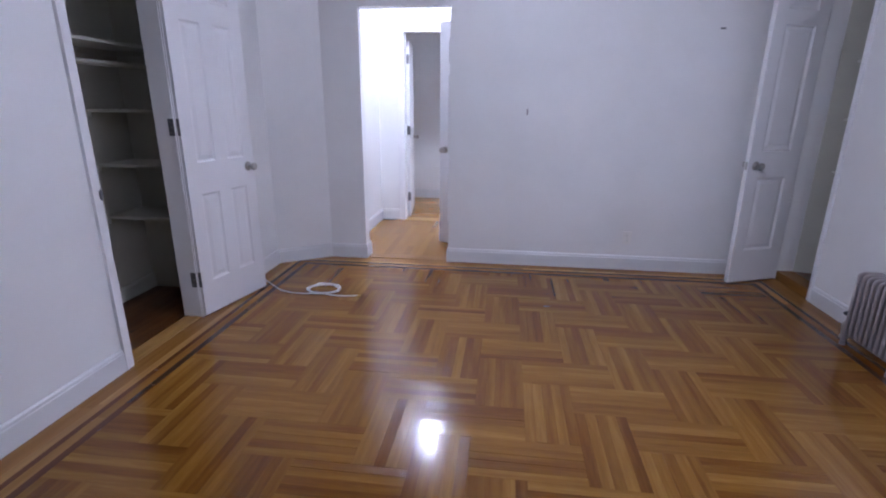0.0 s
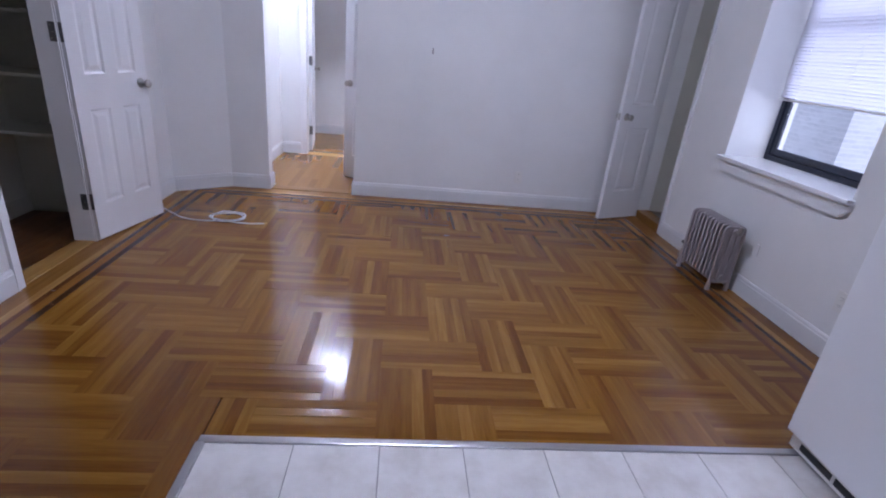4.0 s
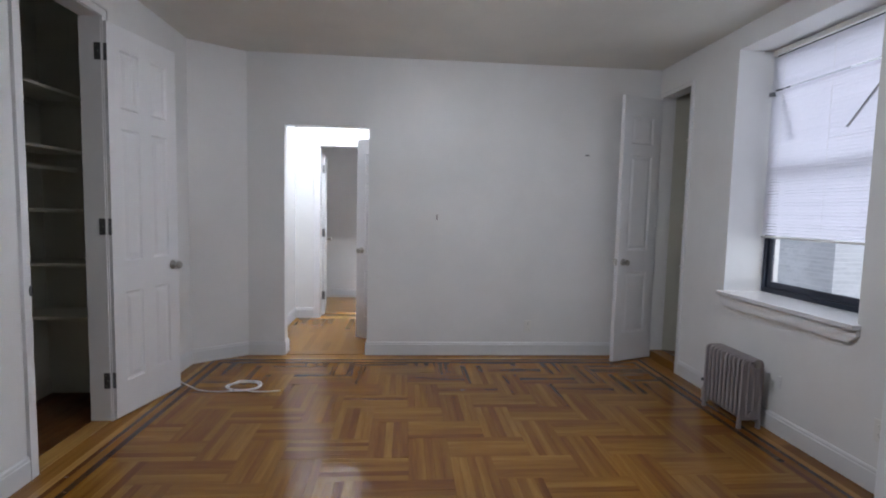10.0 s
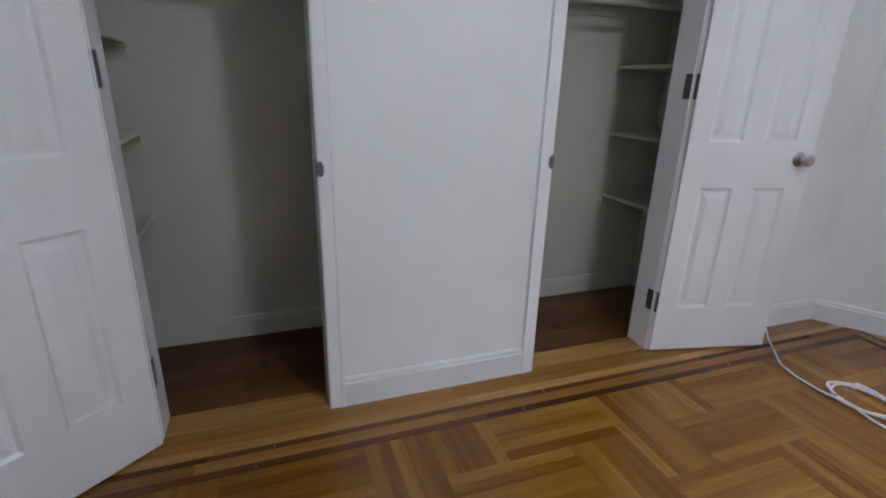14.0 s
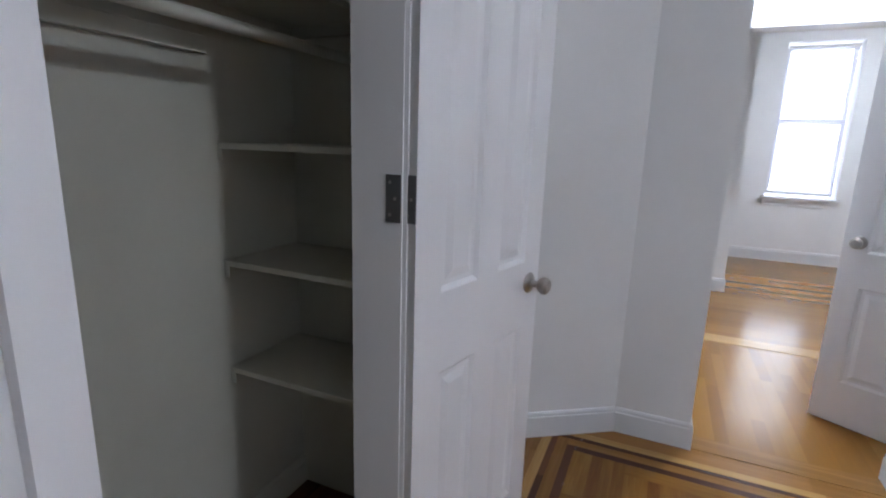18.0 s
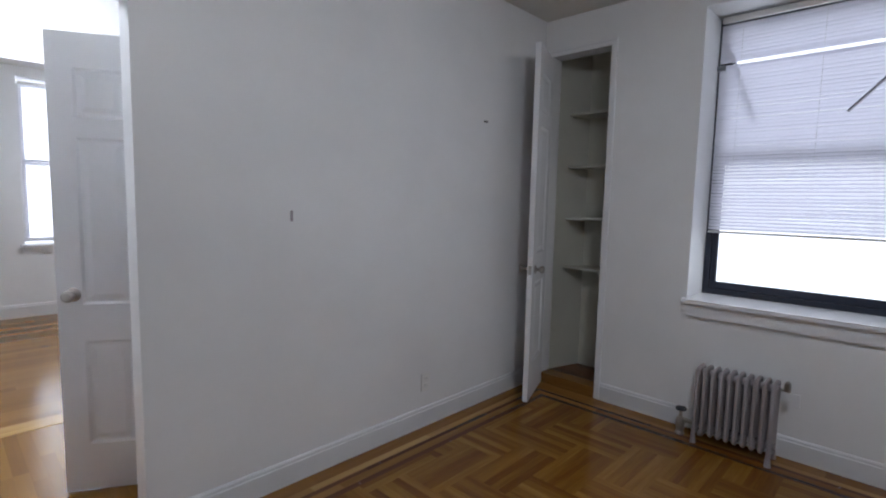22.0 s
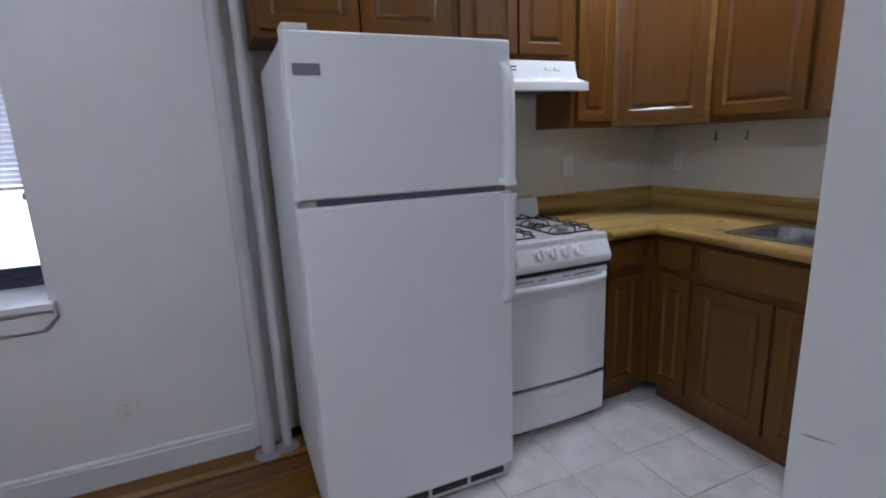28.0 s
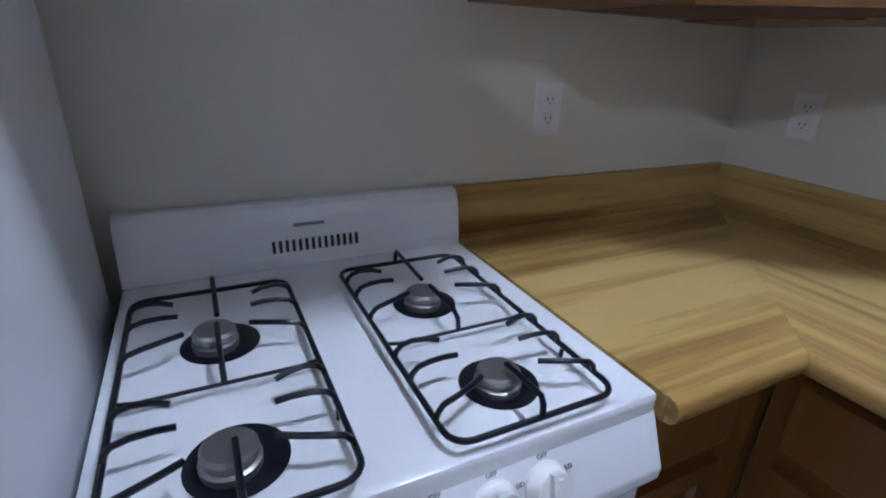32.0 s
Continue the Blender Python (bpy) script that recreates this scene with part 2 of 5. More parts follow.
def blind_material():
    m = bpy.data.materials.new("translucent_vinyl_slat")
    m.use_nodes = True
    n = m.node_tree.nodes
    b = n["Principled BSDF"]
    b.inputs["Base Color"].default_value = (0.80, 0.80, 0.84, 1)
    b.inputs["Roughness"].default_value = 0.4
    t = n.new("ShaderNodeBsdfTranslucent")
    t.inputs["Color"].default_value = (0.78, 0.77, 0.86, 1)
    mx = n.new("ShaderNodeMixShader")
    mx.inputs[0].default_value = 0.42
    wire(m, b.outputs[0], mx.inputs[1])
    wire(m, t.outputs[0], mx.inputs[2])
    wire(m, mx.outputs[0], n["Material Output"].inputs[0])
    return m


BLIND = blind_material()


# ---- mesh helpers ----
def box(bm, lo, hi):
    """Adds a box between two corners; returns its vertices."""
    lo, hi = Vector(lo), Vector(hi)
    c, s = (lo + hi) / 2, hi - lo
    m = Matrix.Translation(c) @ Matrix.Diagonal((abs(s.x), abs(s.y), abs(s.z), 1))
    return bmesh.ops.create_cube(bm, size=1.0, matrix=m)["verts"]


def soften(bm, width=0.004, segments=2):
    bmesh.ops.bevel(bm, geom=list(bm.edges), offset=width, segments=segments, profile=0.7, affect="EDGES", clamp_overlap=True)


def boxes(*pairs, bevel=0.0, segments=2):
    bm = bmesh.new()
    for lo, hi in pairs:
        box(bm, lo, hi)
    if bevel:
        soften(bm, bevel, segments)
    return bm


def cylinder(bm, p, q, r, r2=None, n=20):
    p, q = Vector(p), Vector(q)
    d = q - p
    m = Matrix.Translation((p + q) / 2) @ d.to_track_quat("Z", "Y").to_matrix().to_4x4()
    bmesh.ops.create_cone(bm, cap_ends=True, segments=n, radius1=r, radius2=r if r2 is None else r2, depth=d.length, matrix=m)


def tube(bm, points, r, n=8, closed=False):
    """A round bar swept along points."""
    pts = [Vector(p) for p in points]
    rings, side = [], None
    count = len(pts)
    for i, p in enumerate(pts):
        a = pts[(i - 1) % count] if closed or i else p
        b = pts[(i + 1) % count] if closed or i < count - 1 else p
        d = (b - a).normalized()
        if side is None:
            side = d.cross(Vector((0, 0, 1)))
            if side.length < 0.2:
                side = d.cross(Vector((0, 1, 0)))
        side = (side - d * side.dot(d)).normalized()
        up = side.cross(d).normalized()
        rings.append([bm.verts.new(p + r * (math.cos(2 * math.pi * k / n) * side + math.sin(2 * math.pi * k / n) * up)) for k in range(n)])
    for i in range(count if closed else count - 1):
        A, B = rings[i], rings[(i + 1) % count]
        for k in range(n):
            bm.faces.new((A[k], A[(k + 1) % n], B[(k + 1) % n], B[k]))
    if not closed:
        bm.faces.new(list(reversed(rings[0])))
        bm.faces.new(rings[-1])


def lathe(bm, profile, origin, axis="Z", n=24):
    """Turns a profile of (radius, height) about an axis through origin."""
    o = Vector(origin)
    rings = []
    for r, h in profile:
        ring = []
        for k in range(n):
            a = 2 * math.pi * k / n
            c, s = r * math.cos(a), r * math.sin(a)
            v = {"Z": (c, s, h), "X": (h, c, s), "Y": (c, h, -s)}[axis]
            ring.append(bm.verts.new(o + Vector(v)))
        rings.append(ring)
    for A, B in zip(rings, rings[1:]):
        for k in range(n):
            bm.faces.new((A[k], A[(k + 1) % n], B[(k + 1) % n], B[k]))
    bm.faces.new(list(reversed(rings[0])))
    bm.faces.new(rings[-1])


def prism(bm, outline, z0, z1):
    """Extrudes a plan outline (x, y) between two heights."""
    lo = [bm.verts.new((x, y, z0)) for x, y in outline]
    hi = [bm.verts.new((x, y, z1)) for x, y in outline]
    n = len(outline)
    bm.faces.new(list(reversed(lo)))
    bm.faces.new(hi)
    for i in range(n):
        bm.faces.new((lo[i], lo[(i + 1) % n], hi[(i + 1) % n], hi[i]))


def finish(bm, name, mat, smooth=False, angle=35):
    bmesh.ops.recalc_face_normals(bm, faces=list(bm.faces))
    me = bpy.data.meshes.new(name)
    bm.to_mesh(me)
    bm.free()
    me.materials.append(mat)
    if smooth:
        me.shade_smooth()
        me.set_sharp_from_angle(angle=radians(angle))
    return me


def part(name, bm, mat, parent, label="", smooth=False):
    ob = new(name, finish(bm, name, mat, smooth))
    ob.parent = parent
    if label:
        ob["label"] = label
    return ob


def thing(name, at, label, category, group="", turn=0.0):
    ob = new(name)
    ob.empty_display_size = 0.1
    ob.matrix_world = pose(*at, 0, 0, turn)
    return tagged(ob, label, category, group)


def solid(name, bm, mat, label, category, group="", smooth=False):
    return tagged(new(name, finish(bm, name, mat, smooth)), label, category, group)


def setting(name, bm, mat, label="", category="", smooth=False):
    return tagged(new(name, finish(bm, name, mat, smooth)), label, category or name.split("_")[0], "", "structure")


def panelled(bm, w, h, t, panels, depth=0.009, lip=0.012, field=0.022, rise=0.006, groove=0.012):
    """A slab from (0, -t/2, 0) to (w, t/2, h) with sunk and raised panels on both faces."""
    xs = sorted({0.0, w, *[p[0] for p in panels], *[p[1] for p in panels]})
    zs = sorted({0.0, h, *[p[2] for p in panels], *[p[3] for p in panels]})
    for s in (-1, 1):
        y = s * t / 2
        for x0, x1 in zip(xs, xs[1:]):
            for z0, z1 in zip(zs, zs[1:]):
                if any(p[0] <= x0 and x1 <= p[1] and p[2] <= z0 and z1 <= p[3] for p in panels):
                    continue
                bm.faces.new([bm.verts.new(v) for v in ((x0, y, z0), (x1, y, z0), (x1, y, z1), (x0, y, z1))])
        for x0, x1, z0, z1 in panels:
            loops = []
            for ins, dep in ((0, 0), (lip, depth), (lip + groove, depth), (lip + groove + field, depth - rise)):
                yy = y - s * dep
                loops.append([bm.verts.new(v) for v in ((x0 + ins, yy, z0 + ins), (x1 - ins, yy, z0 + ins), (x1 - ins, yy, z1 - ins), (x0 + ins, yy, z1 - ins))])
            for A, B in zip(loops, loops[1:]):
                for k in range(4):
                    bm.faces.new((A[k], A[(k + 1) % 4], B[(k + 1) % 4], B[k]))
            bm.faces.new(loops[-1])
    a, b = -t / 2, t / 2
    for f in (((0, a, 0), (w, a, 0), (w, b, 0), (0, b, 0)), ((0, a, h), (w, a, h), (w, b, h), (0, b, h)),
              ((0, a, 0), (0, b, 0), (0, b, h), (0, a, h)), ((w, a, 0), (w, b, 0), (w, b, h), (w, a, h))):
        bm.faces.new([bm.verts.new(v) for v in f])
    bmesh.ops.remove_doubles(bm, verts=list(bm.verts), dist=1e-5)


# ---- walls, ceilings, openings ----
setting("wall_north", boxes(((CX, 0, 0), (DOOR_X0, T, H)), ((DOOR_X1, 0, 0), (4.75, T, H)), ((DOOR_X0, 0, DOOR_H), (DOOR_X1, T, H))), WALL,
        "white painted plaster wall with an open doorway", "wall")
bm = bmesh.new()
prism(bm, [(0, CY), (CX, 0), (CX, T), (-T, T), (-T, CY)], 0, H)
setting("wall_corner", bm, WALL, "white painted wall cutting the room's corner", "wall")
setting("wall_west", boxes(((-T, C1N, 0), (0, CY, H)), ((-T, C2N, 0), (0, C1S, H)), ((-T, YB, 0), (0, C2S, H)),
                           ((-T, C1S, CH), (0, C1N, H)), ((-T, C2S, CH), (0, C2N, H))), WALL,
        "white painted wall with two closet openings", "wall")
CB = -0.70
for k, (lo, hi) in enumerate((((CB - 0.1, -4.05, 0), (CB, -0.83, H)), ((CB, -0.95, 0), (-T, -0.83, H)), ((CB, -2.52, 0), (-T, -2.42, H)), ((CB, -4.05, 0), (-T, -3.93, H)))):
    setting("wall_closet_%d" % (k + 1), boxes((lo, hi)), SHADED_CLOSET, "painted inner wall of the closets", "wall")
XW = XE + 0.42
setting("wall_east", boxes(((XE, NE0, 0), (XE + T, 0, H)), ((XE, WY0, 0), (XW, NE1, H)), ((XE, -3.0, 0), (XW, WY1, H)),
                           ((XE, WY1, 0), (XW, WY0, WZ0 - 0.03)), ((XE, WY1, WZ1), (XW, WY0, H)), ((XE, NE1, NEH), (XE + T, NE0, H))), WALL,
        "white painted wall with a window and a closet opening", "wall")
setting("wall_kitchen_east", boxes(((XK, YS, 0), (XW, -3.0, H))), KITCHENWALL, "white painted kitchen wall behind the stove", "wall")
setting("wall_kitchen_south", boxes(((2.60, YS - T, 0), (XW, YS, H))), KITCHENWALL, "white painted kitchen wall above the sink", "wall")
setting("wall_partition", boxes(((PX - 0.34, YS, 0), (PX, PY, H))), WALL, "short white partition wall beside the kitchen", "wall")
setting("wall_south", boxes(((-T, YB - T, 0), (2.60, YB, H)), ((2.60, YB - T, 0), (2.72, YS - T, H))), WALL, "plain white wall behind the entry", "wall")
setting("wall_store", boxes(((4.66, -0.62, 0), (4.75, 0, H))), SHADED_CLOSET, "painted inner walls of the narrow closet", "wall")
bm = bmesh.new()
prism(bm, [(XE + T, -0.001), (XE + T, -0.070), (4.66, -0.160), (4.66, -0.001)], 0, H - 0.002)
setting("wall_store_side", bm, SHADED_CLOSET, "slanting inner wall of the narrow closet", "wall")
setting("ceiling", boxes(((-0.9, YB - T, H), (4.8, T, H + 0.1))), CEILING, "flat painted ceiling", "ceiling")

# the hall and the rooms beyond it
HX0, HX1, HY = 0.780, 1.665, 1.575      # the inner doorway
setting("wall_hall_west", boxes(((0.36, T, 0), (0.48, HY, H)), ((0.36, HY, 0), (HX0, HY + 0.12, H))), WALL, "white hall wall", "wall")
setting("wall_hall_north", boxes(((HX1, HY, 0), (2.6, HY + 0.12, H)), ((HX0, HY, 2.13), (HX1, HY + 0.12, H))), WALL, "white hall wall above the inner doorway", "wall")
setting("wall_hall_east", boxes(((2.6, T, 0), (2.72, HY + 0.12, H))), WALL, "white hall wall", "wall")
FW0, FW1 = 1.655, 2.395
setting("wall_far_stub", boxes(((-0.3, 3.05, 0), (1.134, 3.17, H))), WALL, "white wall end in the far room", "wall")
setting("wall_far_north", boxes(((-0.3, 5.0, 0), (FW0, 5.3, H)), ((FW1, 5.0, 0), (3.4, 5.3, H)), ((FW0, 5.0, 0), (FW1, 5.3, 0.82)), ((FW0, 5.0, 2.64), (FW1, 5.3, H))),
        WALL, "white far wall with a tall bright window", "wall")
setting("wall_far_sides", boxes(((-0.42, HY + 0.12, 0), (-0.3, 5.3, H)), ((3.4, HY, 0), (3.52, 5.3, H)), ((-0.42, HY, 0), (0.36, HY + 0.12, H)), ((2.72, HY, 0), (3.4, HY + 0.12, H))), WALL,
        "white side walls of the far room", "wall")
setting("ceiling_hall", boxes(((-0.42, T, H), (3.52, 5.3, H + 0.1))), CEILING, "flat painted hall ceiling", "ceiling")

# subfloor under everything
setting("floor_base", boxes(((-0.9, YB - T, -0.12), (4.8, T, -0.014)), ((-0.5, T, -0.12), (3.6, 5.4, -0.014))), WALNUT, "dark floor base under the boards", "floor")

# outdoors: a brick wing beside the light court, pale distance
setting("backdrop", boxes(((13.0, -20, -8), (13.1, 24, 16))), OUTSIDE, "pale overcast distance beyond the light court", "backdrop")
setting("backdrop_far", boxes(((-4, 9.0, -6), (8, 9.1, 12))), OUTSIDE, "pale overcast distance beyond the far window", "backdrop")


# ---- doors ----
def knob(bm, x, z, side, t):
    """Rosette, neck and round knob on one face of a leaf."""
    s = side
    prof = [(0.001, 0.0), (0.030, 0.0), (0.032, 0.004), (0.026, 0.010), (0.011, 0.014), (0.010, 0.032), (0.020, 0.038), (0.0265, 0.050), (0.026, 0.060), (0.018, 0.068), (0.001, 0.070)]
    lathe(bm, [(r, s * (t / 2 + h)) for r, h in prof], (x, 0, z), "Y", 24)


def door_leaf(name, hinge, turn, w, h, panels, label, mirrored, knobs=(-1, 1), z0=0.012, hinge_z=(0.25, 1.22, 2.27), kw=0.065, jamb_face=None):
    """A panelled leaf; its hinge edge is the local z axis."""
    d = thing(name, (hinge[0], hinge[1], z0), label, "door", "", turn)
    t = 0.036
    bm = bmesh.new()
    panelled(bm, w, h, t, panels)
    part("leaf", bm, DOOR, d)
    for s in knobs:
        bm = bmesh.new()
        knob(bm, w - kw, 0.943 - z0, s, t)
        part("door_knob", bm, NICKEL, d, "round brushed nickel knob", True)
    bm = boxes(((w - 0.001, -0.011, 0.90), (w + 0.0015, 0.011, 0.96)))
    part("latch_plate", bm, NICKEL, d)
    back = d.matrix_world.inverted()
    for hz in hinge_z:
        bm = bmesh.new()
        s = mirrored
        box(bm, (-0.003, -t / 2, hz - 0.05), (-0.0005, t / 2 - 0.004, hz + 0.05))
        hg = part("hinge", bm, HINGE, d, "grey steel butt hinge")
        spots = [((-0.0031, q, hz + u), "X") for q, u in ((0.004, -0.034), (-0.006, 0.0), (0.004, 0.034))]
        if jamb_face is None:
            part("hinge_leaf", boxes(((-0.030, -s * (t / 2 + 0.0025) - 0.0015, hz - 0.05), (-0.002, -s * (t / 2 + 0.0025) + 0.0015, hz + 0.05))), HINGE, hg)
        else:
            y, out = jamb_face
            bm = boxes(((-0.036, y, hz - 0.05 + z0), (0.0, y + out * 0.0025, hz + 0.05 + z0)))
            bm.transform(back)
            part("hinge_leaf", bm, HINGE, hg)
            for q, u in ((-0.026, -0.034), (-0.014, 0.0), (-0.026, 0.034)):
                bm = bmesh.new()
                cylinder(bm, (q, y + out * 0.002, hz + u + z0), (q, y + out * 0.0034, hz + u + z0), 0.0036, n=10)
                bm.transform(back)
                part("screw", bm, NICKEL, hg)
        for (x, y2, z), ax in spots:
            bm = bmesh.new()
            cylinder(bm, (x + 0.0006, y2, z), (x - 0.0008, y2, z), 0.0036, n=10)
            part("screw", bm, NICKEL, hg)
        bm = bmesh.new()
        cylinder(bm, (-0.005, -s * (t / 2 + 0.002), hz - 0.052), (-0.005, -s * (t / 2 + 0.002), hz + 0.052), 0.0055, n=12)
        part("knuckle", bm, NICKEL, hg, "", True)
    return d


def six_panels(w, h):
    m, c = 0.095, 0.10
    pw = (w - 2 * m - c) / 2
    cols = ((m, m + pw), (m + pw + c, w - m))
    rows = ((0.22, 0.80), (1.00, h - 0.62), (h - 0.50, h - 0.14))
    return [(x0, x1, z0, z1) for x0, x1 in cols for z0, z1 in rows]


def three_panels(w, h):
    return [(0.10, w - 0.10, h * z0, h * z1) for z0, z1 in ((0.107, 0.343), (0.425, 0.784), (0.825, 0.928))]


leaf_w = 0.602
a1 = 77.5
door_leaf("closet_door", (0.016, C1N + 0.004), a1, leaf_w, 2.45, six_panels(leaf_w, 2.45), "white six-panel closet door standing open against the wall", -1, jamb_face=(C1N - 0.004, -1))
a2 = -50.0
door_leaf("closet_door", (0.030, C2S - 0.004), a2, leaf_w, 2.45, six_panels(leaf_w, 2.45), "white six-panel closet door standing half open", 1, jamb_face=(C2S + 0.004, 1))
a3 = math.degrees(math.atan2(-0.182, -0.468))
door_leaf("narrow_closet_door", (XE - 0.026, NE0 - 0.004), a3, 0.468, 2.44, three_panels(0.468, 2.44), "narrow white three-panel closet door standing open", 1)
a4 = math.degrees(math.atan2(0.66 - 0.46, 1.31 - 1.64))
door_leaf("narrow_hall_door", (1.675, 0.435), a4, 0.40, 2.08, three_panels(0.40, 2.08), "narrow white three-panel door standing open in the hall", 1, hinge_z=(0.25, 1.05, 1.85))



# ---- trim: baseboards, casings ----
def run_board(name, p, q, inward, h=0.125, t=0.014, mat=BASE, label="white painted baseboard with a moulded top"):
    """A baseboard from p to q (plan points), its face on the inward side."""
    p, q, n = Vector((*p, 0)), Vector((*q, 0)), Vector((*inward, 0)).normalized()
    d = q - p
    prof = [(0, 0), (t, 0), (t, h * 0.80), (t * 0.75, h * 0.84), (t * 0.72, h * 0.93), (t * 0.35, h), (0, h)]
    bm = bmesh.new()
    ends = [[bm.verts.new(o + n * a + Vector((0, 0, z + 0.001))) for a, z in prof] for o in (p, p + d)]
    k = len(prof)
    for i in range(k):
        bm.faces.new((ends[0][i], ends[0][(i + 1) % k], ends[1][(i + 1) % k], ends[1][i]))
    bm.faces.new(ends[0])
    bm.faces.new(list(reversed(ends[1])))
    setting(name, bm, mat, label, "baseboard")


CW = 0.055
run_board("baseboard_1", (CX + 0.004, 0), (DOOR_X0, 0), (0, -1))
run_board("baseboard_2", (DOOR_X1, 0), (XE - 0.017, 0), (0, -1))
run_board("baseboard_3", (DOOR_X0, -0.016), (DOOR_X0, T + 0.016), (1, 0), 0.127)
run_board("baseboard_4", (DOOR_X1, -0.016), (DOOR_X1, T + 0.016), (-1, 0), 0.127)
run_board("baseboard_5", (0.004, CY + 0.0025), (CX - 0.004, -0.0025), (-CY, -CX))
run_board("baseboard_6", (0, C1N + CW), (0, CY - 0.006), (1, 0))
run_board("baseboard_7", (0, C2N + CW), (0, C1S - CW), (1, 0))
run_board("baseboard_8", (0, YB), (0, C2S - CW), (1, 0))
run_board("baseboard_9", (XE, NE1 - 0.045), (XE, -2.86), (-1, 0))
run_board("baseboard_10", (CB, -0.95), (CB, -2.42), (1, 0), 0.11, mat=SHADED_CLOSET)
run_board("baseboard_11", (CB, -2.52), (CB, -3.93), (1, 0), 0.11, mat=SHADED_CLOSET)
run_board("baseboard_12", (0.48, T), (0.48, HY), (1, 0), 0.13)
run_board("baseboard_13", (0.497, HY), (HX0 - 0.076, HY), (0, -1), 0.13)
run_board("baseboard_14", (0.0, 3.05), (1.134, 3.05), (0, -1), 0.13)
run_board("baseboard_15", (1.134, 3.034), (1.134, 3.186), (1, 0), 0.132)
run_board("baseboard_16", (1.05, 5.0), (3.3, 5.0), (0, -1), 0.15)
VINYL = paint("grey_vinyl_base", (0.42, 0.41, 0.39), 0.5, 0.05, 0.1)
run_board("baseboard_17", (PX - 0.345, PY), (PX + 0.005, PY), (0, 1), 0.10, 0.008, VINYL, "grey vinyl base on the partition end")
run_board("baseboard_18", (PX - 0.34, YS), (PX - 0.34, PY + 0.008), (-1, 0), 0.101, 0.008, VINYL, "grey vinyl base on the partition side")


def casing(name, fixed, a, b, top, axis, out, t=0.012, w=CW):
    """Flat casing round an opening between a and b: two legs and a head, each with a raised outer bead."""
    lo, hi = min(a, b), max(a, b)
    spans = (((lo - w, 0), (lo, top)), ((hi, 0), (hi + w, top)), ((lo - w, top), (hi + w, top + w)))
    for i, ((u0, z0), (u1, z1)) in enumerate(spans):
        bm = bmesh.new()
        f0, f1 = sorted((fixed, fixed + out * t))
        lo3 = (f0, u0, z0 + 0.001) if axis == "x" else (u0, f0, z0 + 0.001)
        hi3 = (f1, u1, z1) if axis == "x" else (u1, f1, z1)
        box(bm, lo3, hi3)
        bw = 0.012
        f0, f1 = sorted((fixed + out * t, fixed + out * (t + 0.006)))
        if i < 2:
            e = (u0, u0 + bw) if i == 0 else (u1 - bw, u1)
            box(bm, (f0, e[0], z0 + 0.001) if axis == "x" else (e[0], f0, z0 + 0.001), (f1, e[1], z1 + w - bw) if axis == "x" else (e[1], f1, z1 + w - bw))
        else:
            box(bm, (f0, u0, z1 - bw) if axis == "x" else (u0, f0, z1 - bw), (f1, u1, z1) if axis == "x" else (u1, f1, z1))
        setting(name + "_%d" % (i + 1), bm, TRIM, "white painted door casing", "trim")


casing("trim_closet_north", 0.0, C1S, C1N, CH, "x", 1)
casing("trim_closet_south", 0.0, C2S, C2N, CH, "x", 1)
casing("trim_narrow", XE, NE1, NE0, NEH, "x", -1, 0.010, 0.042)
casing("trim_inner_doorway", HY, HX0, HX1, 2.13, "y", -1, 0.016, 0.075)


def jamb(name, x0, x1, ya, yb, top):
    """Painted lining on the two sides and the head of an opening in a wall that runs along y."""
    lo, hi = min(ya, yb), max(ya, yb)
    setting(name, boxes(((x0, lo, 0), (x1, lo + 0.004, top)), ((x0, hi - 0.004, 0), (x1, hi, top)), ((x0, lo + 0.004, top - 0.004), (x1, hi - 0.004, top))), TRIM, "white painted door lining", "trim")


jamb("trim_jamb_north", -T - 0.002, 0.002, C1S, C1N, CH)
jamb("trim_jamb_south", -T - 0.002, 0.002, C2S, C2N, CH)

# strike plates on the closet jambs
for y, d in ((C1S + 0.0045, 1), (C2N - 0.0045, -1)):
    sp = thing("strike_plate", (0.0, y, 0.94), "small dark steel strike plate on a closet jamb", "strike plate", "strike plates")
    lo, hi = sorted((-d * 0.0015, d * 0.0015))
    part("plate", boxes(((-0.046, lo, -0.032), (0.010, hi, 0.032)), bevel=0.001, segments=1), HINGE, sp)
    bm = bmesh.new()
    lathe(bm, [(0.001, 0.0), (0.026, 0.0), (0.026, 0.003), (0.022, 0.004), (0.001, 0.004)], (0.0, 0.0, 0.0), "X", 20)
    bm.transform(Matrix.Translation((0.0125, -d * 0.010, 0.0)) @ Matrix.Diagonal((1.0, 0.45, 1.0, 1.0)))
    part("lip", bm, HINGE, sp, "", True)


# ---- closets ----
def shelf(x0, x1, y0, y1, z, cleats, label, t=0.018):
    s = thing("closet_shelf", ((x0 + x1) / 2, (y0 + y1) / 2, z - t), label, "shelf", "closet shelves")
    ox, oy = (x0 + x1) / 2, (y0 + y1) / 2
    part("board", boxes(((x0 - ox, y0 - oy, 0), (x1 - ox, y1 - oy, t)), bevel=0.002, segments=1), SHADED_CLOSET, s)
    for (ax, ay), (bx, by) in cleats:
        part("cleat", boxes(((ax - ox, ay - oy, -0.034), (bx - ox, by - oy, 0))), SHADED_CLOSET, s)


